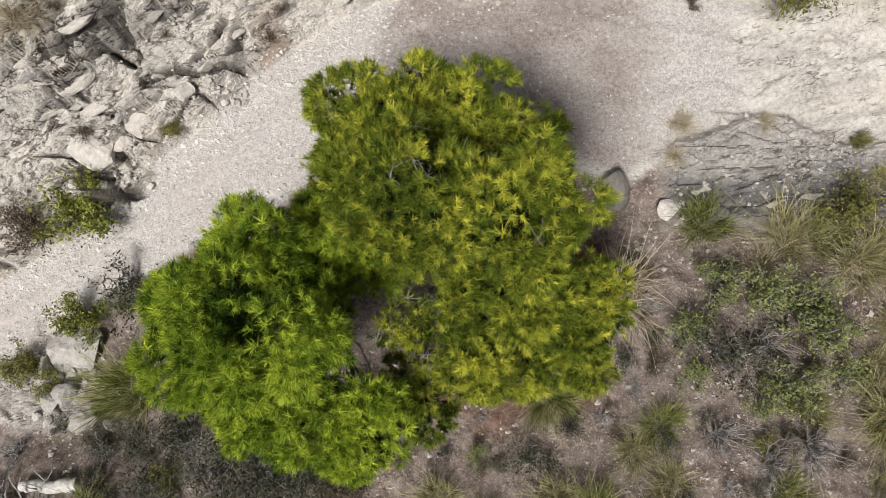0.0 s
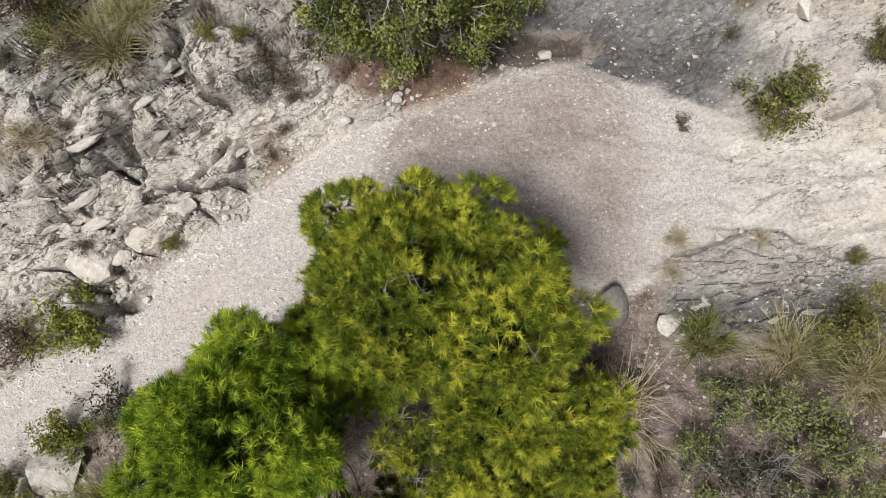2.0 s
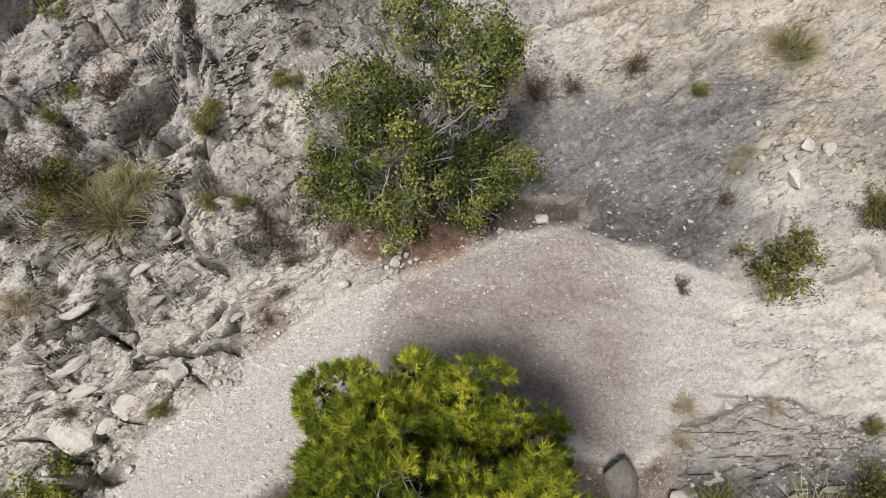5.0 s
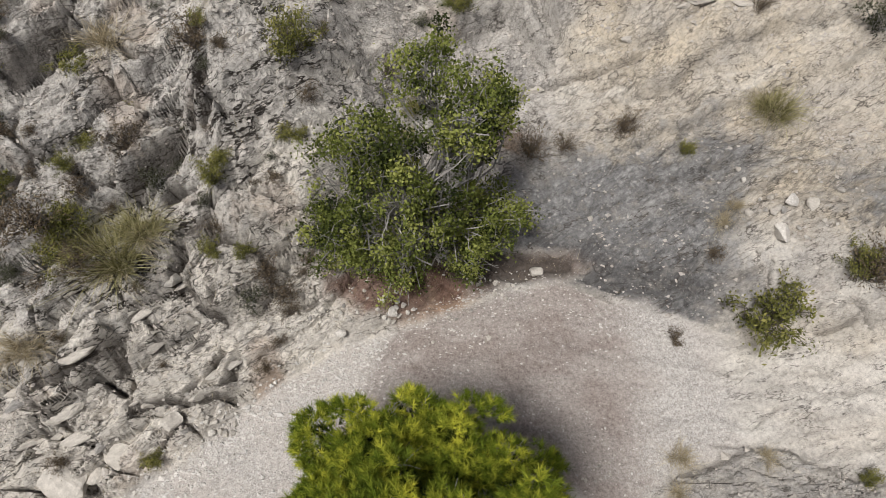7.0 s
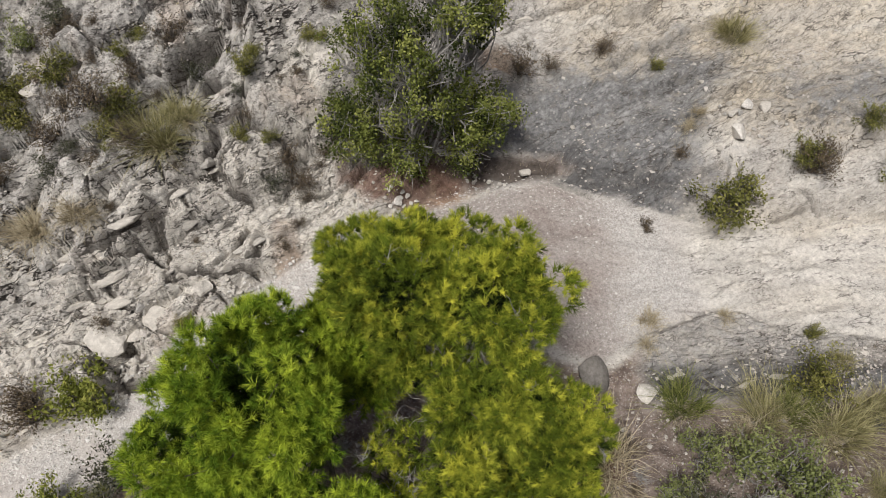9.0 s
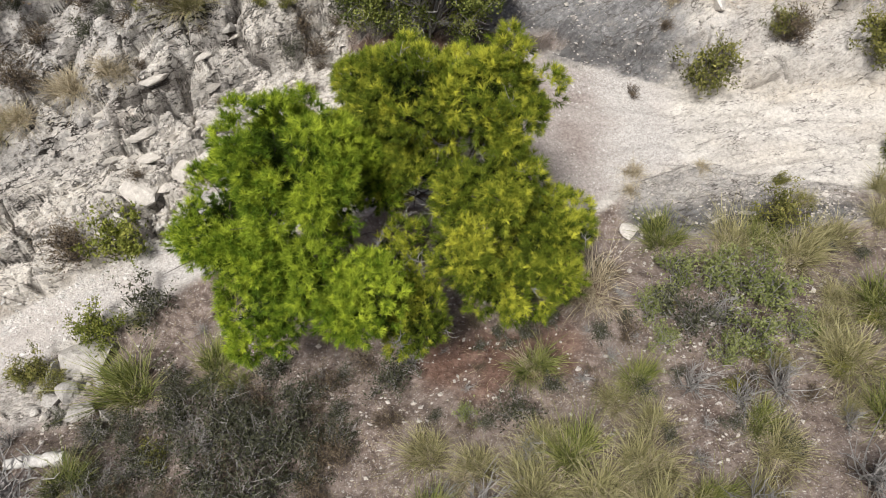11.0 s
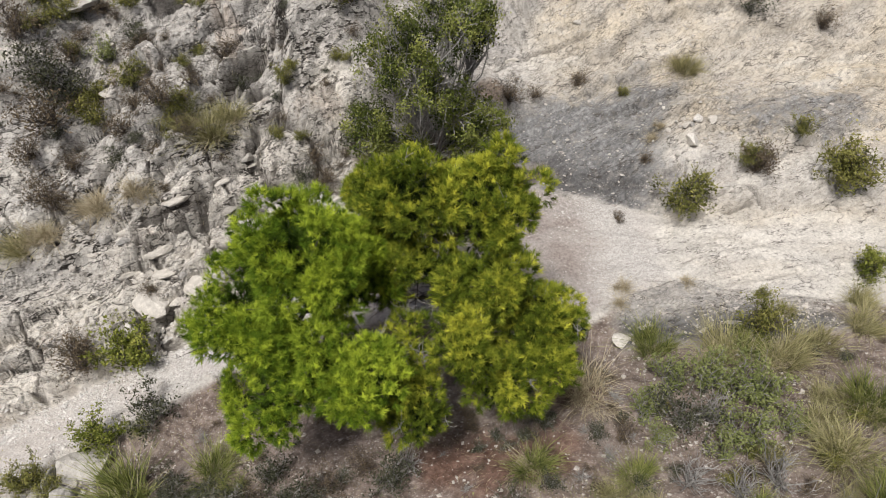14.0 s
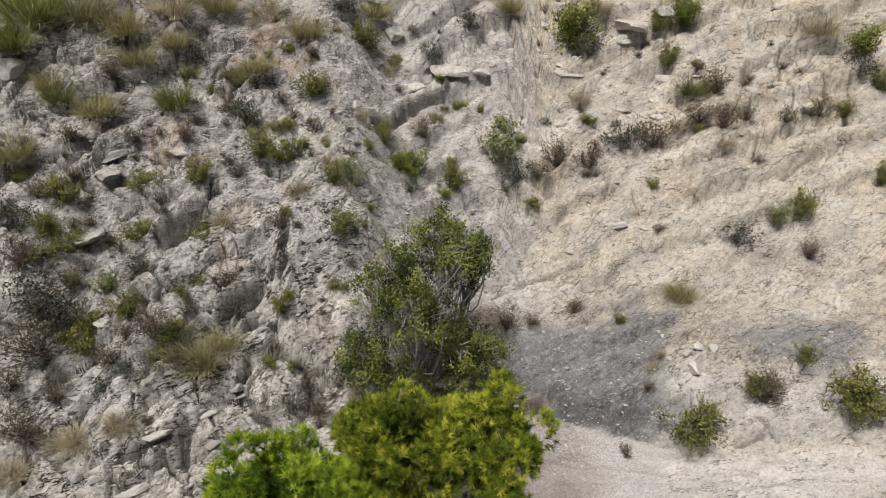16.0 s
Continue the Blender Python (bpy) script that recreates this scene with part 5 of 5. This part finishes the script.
shrub(-4.10, 14.54, 1.08, "olive")
shrub(-2.43, 17.86, 1.32, "olive")
shrub(-1.23, 17.54, 1.59, "green")
shrub(0.46, 17.78, 1.61, "olive")
shrub(5.81, 23.16, 2.90, "green")
shrub(6.54, 22.45, 1.65, "grey")
tussock(6.22, 20.90, 1.39, "dry")
shrub(2.71, 19.22, 2.48, "pale")
shrub(3.20, 18.30, 1.65, "grey")
shrub(10.92, 23.55, 2.06, "green")
shrub(9.67, 23.31, 1.25, "olive")
shrub(10.03, 21.89, 1.27, "olive")
tussock(11.04, 20.79, 2.14, "green")
shrub(11.92, 20.49, 1.95, "brown")
shrub(12.08, 19.17, 2.19, "brown")
tussock(12.09, 18.43, 1.24, "dry")
shrub(11.04, 19.39, 1.74, "brown")
tussock(10.18, 19.22, 1.15, "dry")
shrub(13.10, 19.43, 1.34, "brown")
shrub(14.70, 19.15, 1.35, "brown")
shrub(16.25, 19.42, 1.60, "brown")
shrub(17.31, 19.61, 1.19, "olive")
tussock(16.79, 22.53, 2.66, "dry")
shrub(18.76, 21.90, 1.83, "green")
shrub(18.37, 21.17, 1.64, "grey")
shrub(19.07, 20.56, 1.47, "olive")
shrub(18.49, 17.33, 1.30, "olive")
shrub(13.83, 15.98, 1.43, "pale")
shrub(14.82, 16.15, 1.58, "olive")
shrub(12.11, 15.18, 1.51, "grey")
shrub(9.04, 15.87, 0.86, "brown")
shrub(5.02, 18.66, 2.22, "brown")
shrub(6.33, 18.50, 2.22, "brown")
shrub(7.71, 18.58, 1.95, "grey")
shrub(8.94, 18.73, 2.54, "brown")
shrub(4.18, 18.40, 1.66, "brown")
tussock(9.66, 13.69, 1.56, "pale")
shrub(3.75, 13.21, 1.07, "brown")
shrub(5.46, 13.50, 1.33, "brown")
shrub(7.06, 12.55, 0.65, "olive")
shrub(2.72, 12.95, 1.51, "brown")
tussock(8.00, 10.53, 0.84, "dry")
shrub(7.64, 9.71, 0.84, "brown")
shrub(13.04, 9.94, 1.14, "olive")
shrub(11.61, 9.00, 1.84, "brown")
shrub(11.10, 9.05, 1.22, "olive")
shrub(14.52, 8.62, 2.43, "olive")
shrub(14.97, 14.86, 1.42, "brown")
tussock(7.06, 23.79, 1.77, "dry")
tussock(3.00, 24.94, 1.80, "pale")
shrub(1.11, 23.74, 1.52, "grey")
shrub(-0.68, 22.21, 1.47, "grey")
tussock(-7.98, 8.51, 2.02, "pale")
tussock(-7.28, 9.15, 1.39, "pale")
tussock(-10.15, 6.59, 1.33, "dry")
tussock(-11.56, 6.45, 1.37, "dry")
shrub(-9.20, 6.87, 0.49, "brown")
shrub(-12.72, 6.25, 1.22, "brown")
tussock(-13.15, 5.51, 1.57, "dry")
shrub(-11.45, 10.23, 1.13, "pale")
shrub(-13.05, 8.50, 2.86, "brown")
shrub(-12.67, 9.23, 2.16, "grey")
shrub(-11.88, 8.91, 1.66, "olive")
shrub(-9.45, 8.91, 1.80, "brown")
shrub(-13.86, 10.00, 2.17, "brown")
shrub(-13.42, 9.29, 2.16, "grey")
shrub(-9.50, 8.24, 1.81, "dead")
shrub(-10.68, 8.32, 1.60, "brown")
shrub(-8.85, 9.13, 1.36, "olive")
shrub(-5.40, 10.18, 1.00, "olive")
shrub(-7.44, 10.74, 1.41, "brown")
shrub(-4.47, 8.88, 1.46, "brown")
shrub(-4.18, 8.64, 1.41, "brown")
shrub(-4.91, 8.37, 1.13, "grey")
shrub(-5.66, 8.94, 0.71, "olive")
shrub(-10.38, 9.57, 1.38, "olive")
shrub(-8.52, 9.66, 1.12, "brown")
shrub(-12.40, 10.00, 1.43, "brown")
shrub(-7.04, 10.36, 1.03, "grey")
shrub(-13.71, 7.46, 1.67, "brown")
shrub(-12.39, 7.47, 1.42, "brown")
tussock(8.21, 10.93, 0.64, "dry")
shrub(-4.55, 6.75, 0.79, "brown")
shrub(-4.22, 7.44, 0.70, "brown")
shrub(-4.03, 8.25, 0.79, "brown")
shrub(-5.44, 9.39, 0.74, "brown")
shrub(-9.66, 4.39, 0.95, "brown")
shrub(-7.39, 4.47, 0.73, "olive")
shrub(-11.20, 2.07, 1.76, "brown")
shrub(-9.26, 6.90, 0.53, "brown")
shrub(-7.19, 6.73, 0.45, "brown")
tussock(5.95, 3.54, 0.72, "dry")

# the low growth between them
rg = random.Random(88)
placed = 0
while placed < 150:
    x, y = rg.uniform(-16, 16), rg.uniform(9, 26)
    if x > 3 and y < 17:
        continue
    if math.hypot(x, y - 10.8) < 2.6 or y - float(bank(np.array([x]))[0]) < 1.2:
        continue
    shrub(x, y, rg.uniform(0.35, 1.0), rg.choice(("brown", "grey", "olive", "brown")), rg.uniform(0.7, 1.0))
    placed += 1
placed = 0
while placed < 90:
    x, y = rg.uniform(-11, 13), rg.uniform(-8.5, 2)
    if y > float(verge(np.array([x]))[0]) - 0.6 or (5.2 < x and y > 1.2):
        continue
    shrub(x, y, rg.uniform(0.35, 0.85), rg.choice(("brown", "grey", "dead", "brown")), rg.uniform(0.6, 0.9))
    placed += 1
for _ in range(60):
    shrub(rg.uniform(-9.2, -2.2), rg.uniform(-7.6, -2.4), rg.uniform(0.6, 1.2), rg.choice(("grey", "grey", "brown", "dead", "grey")), rg.uniform(0.7, 1.0))
for _ in range(34):
    shrub(rg.uniform(-15.5, -8), rg.uniform(7.8, 13), rg.uniform(0.7, 1.5), rg.choice(("grey", "brown", "brown", "olive")), rg.uniform(0.6, 0.9))
for _ in range(110):
    shrub(rg.uniform(-15.5, -3.2), rg.uniform(8.0, 22), rg.uniform(0.3, 0.7), rg.choice(("brown", "olive", "grey", "brown")), rg.uniform(0.7, 1.0))
for _ in range(26):
    shrub(rg.uniform(0.8, 5.2), rg.uniform(-3.4, 0.8), rg.uniform(0.4, 0.9), rg.choice(("brown", "brown", "grey", "dead")), rg.uniform(0.6, 0.9))
for _ in range(30):
    shrub(rg.uniform(5.0, 12.5), rg.uniform(-7.5, 1.0), rg.uniform(0.4, 0.9), rg.choice(("brown", "dead", "grey", "olive")), rg.uniform(0.6, 0.9))
for _ in range(40):
    shrub(rg.uniform(-9.6, -2.6), rg.uniform(-7.6, -3.2), rg.uniform(0.8, 1.4), rg.choice(("grey", "grey", "dead", "brown")), rg.uniform(0.7, 1.0))
for _ in range(14):
    tussock(rg.uniform(0.5, 8.5), rg.uniform(-8.2, -4.2), rg.uniform(0.8, 1.4), rg.choice(("pale", "pale", "pale", "green", "dry")))
for _ in range(12):
    tussock(rg.uniform(7.5, 13.5), rg.uniform(-7.0, 0.8), rg.uniform(0.7, 1.3), rg.choice(("pale", "pale", "dry")))
for _ in range(26):
    tussock(rg.uniform(-13.5, 1.5), rg.uniform(12.5, 22.0), rg.uniform(0.5, 1.0), rg.choice(("pale", "dry", "green")))
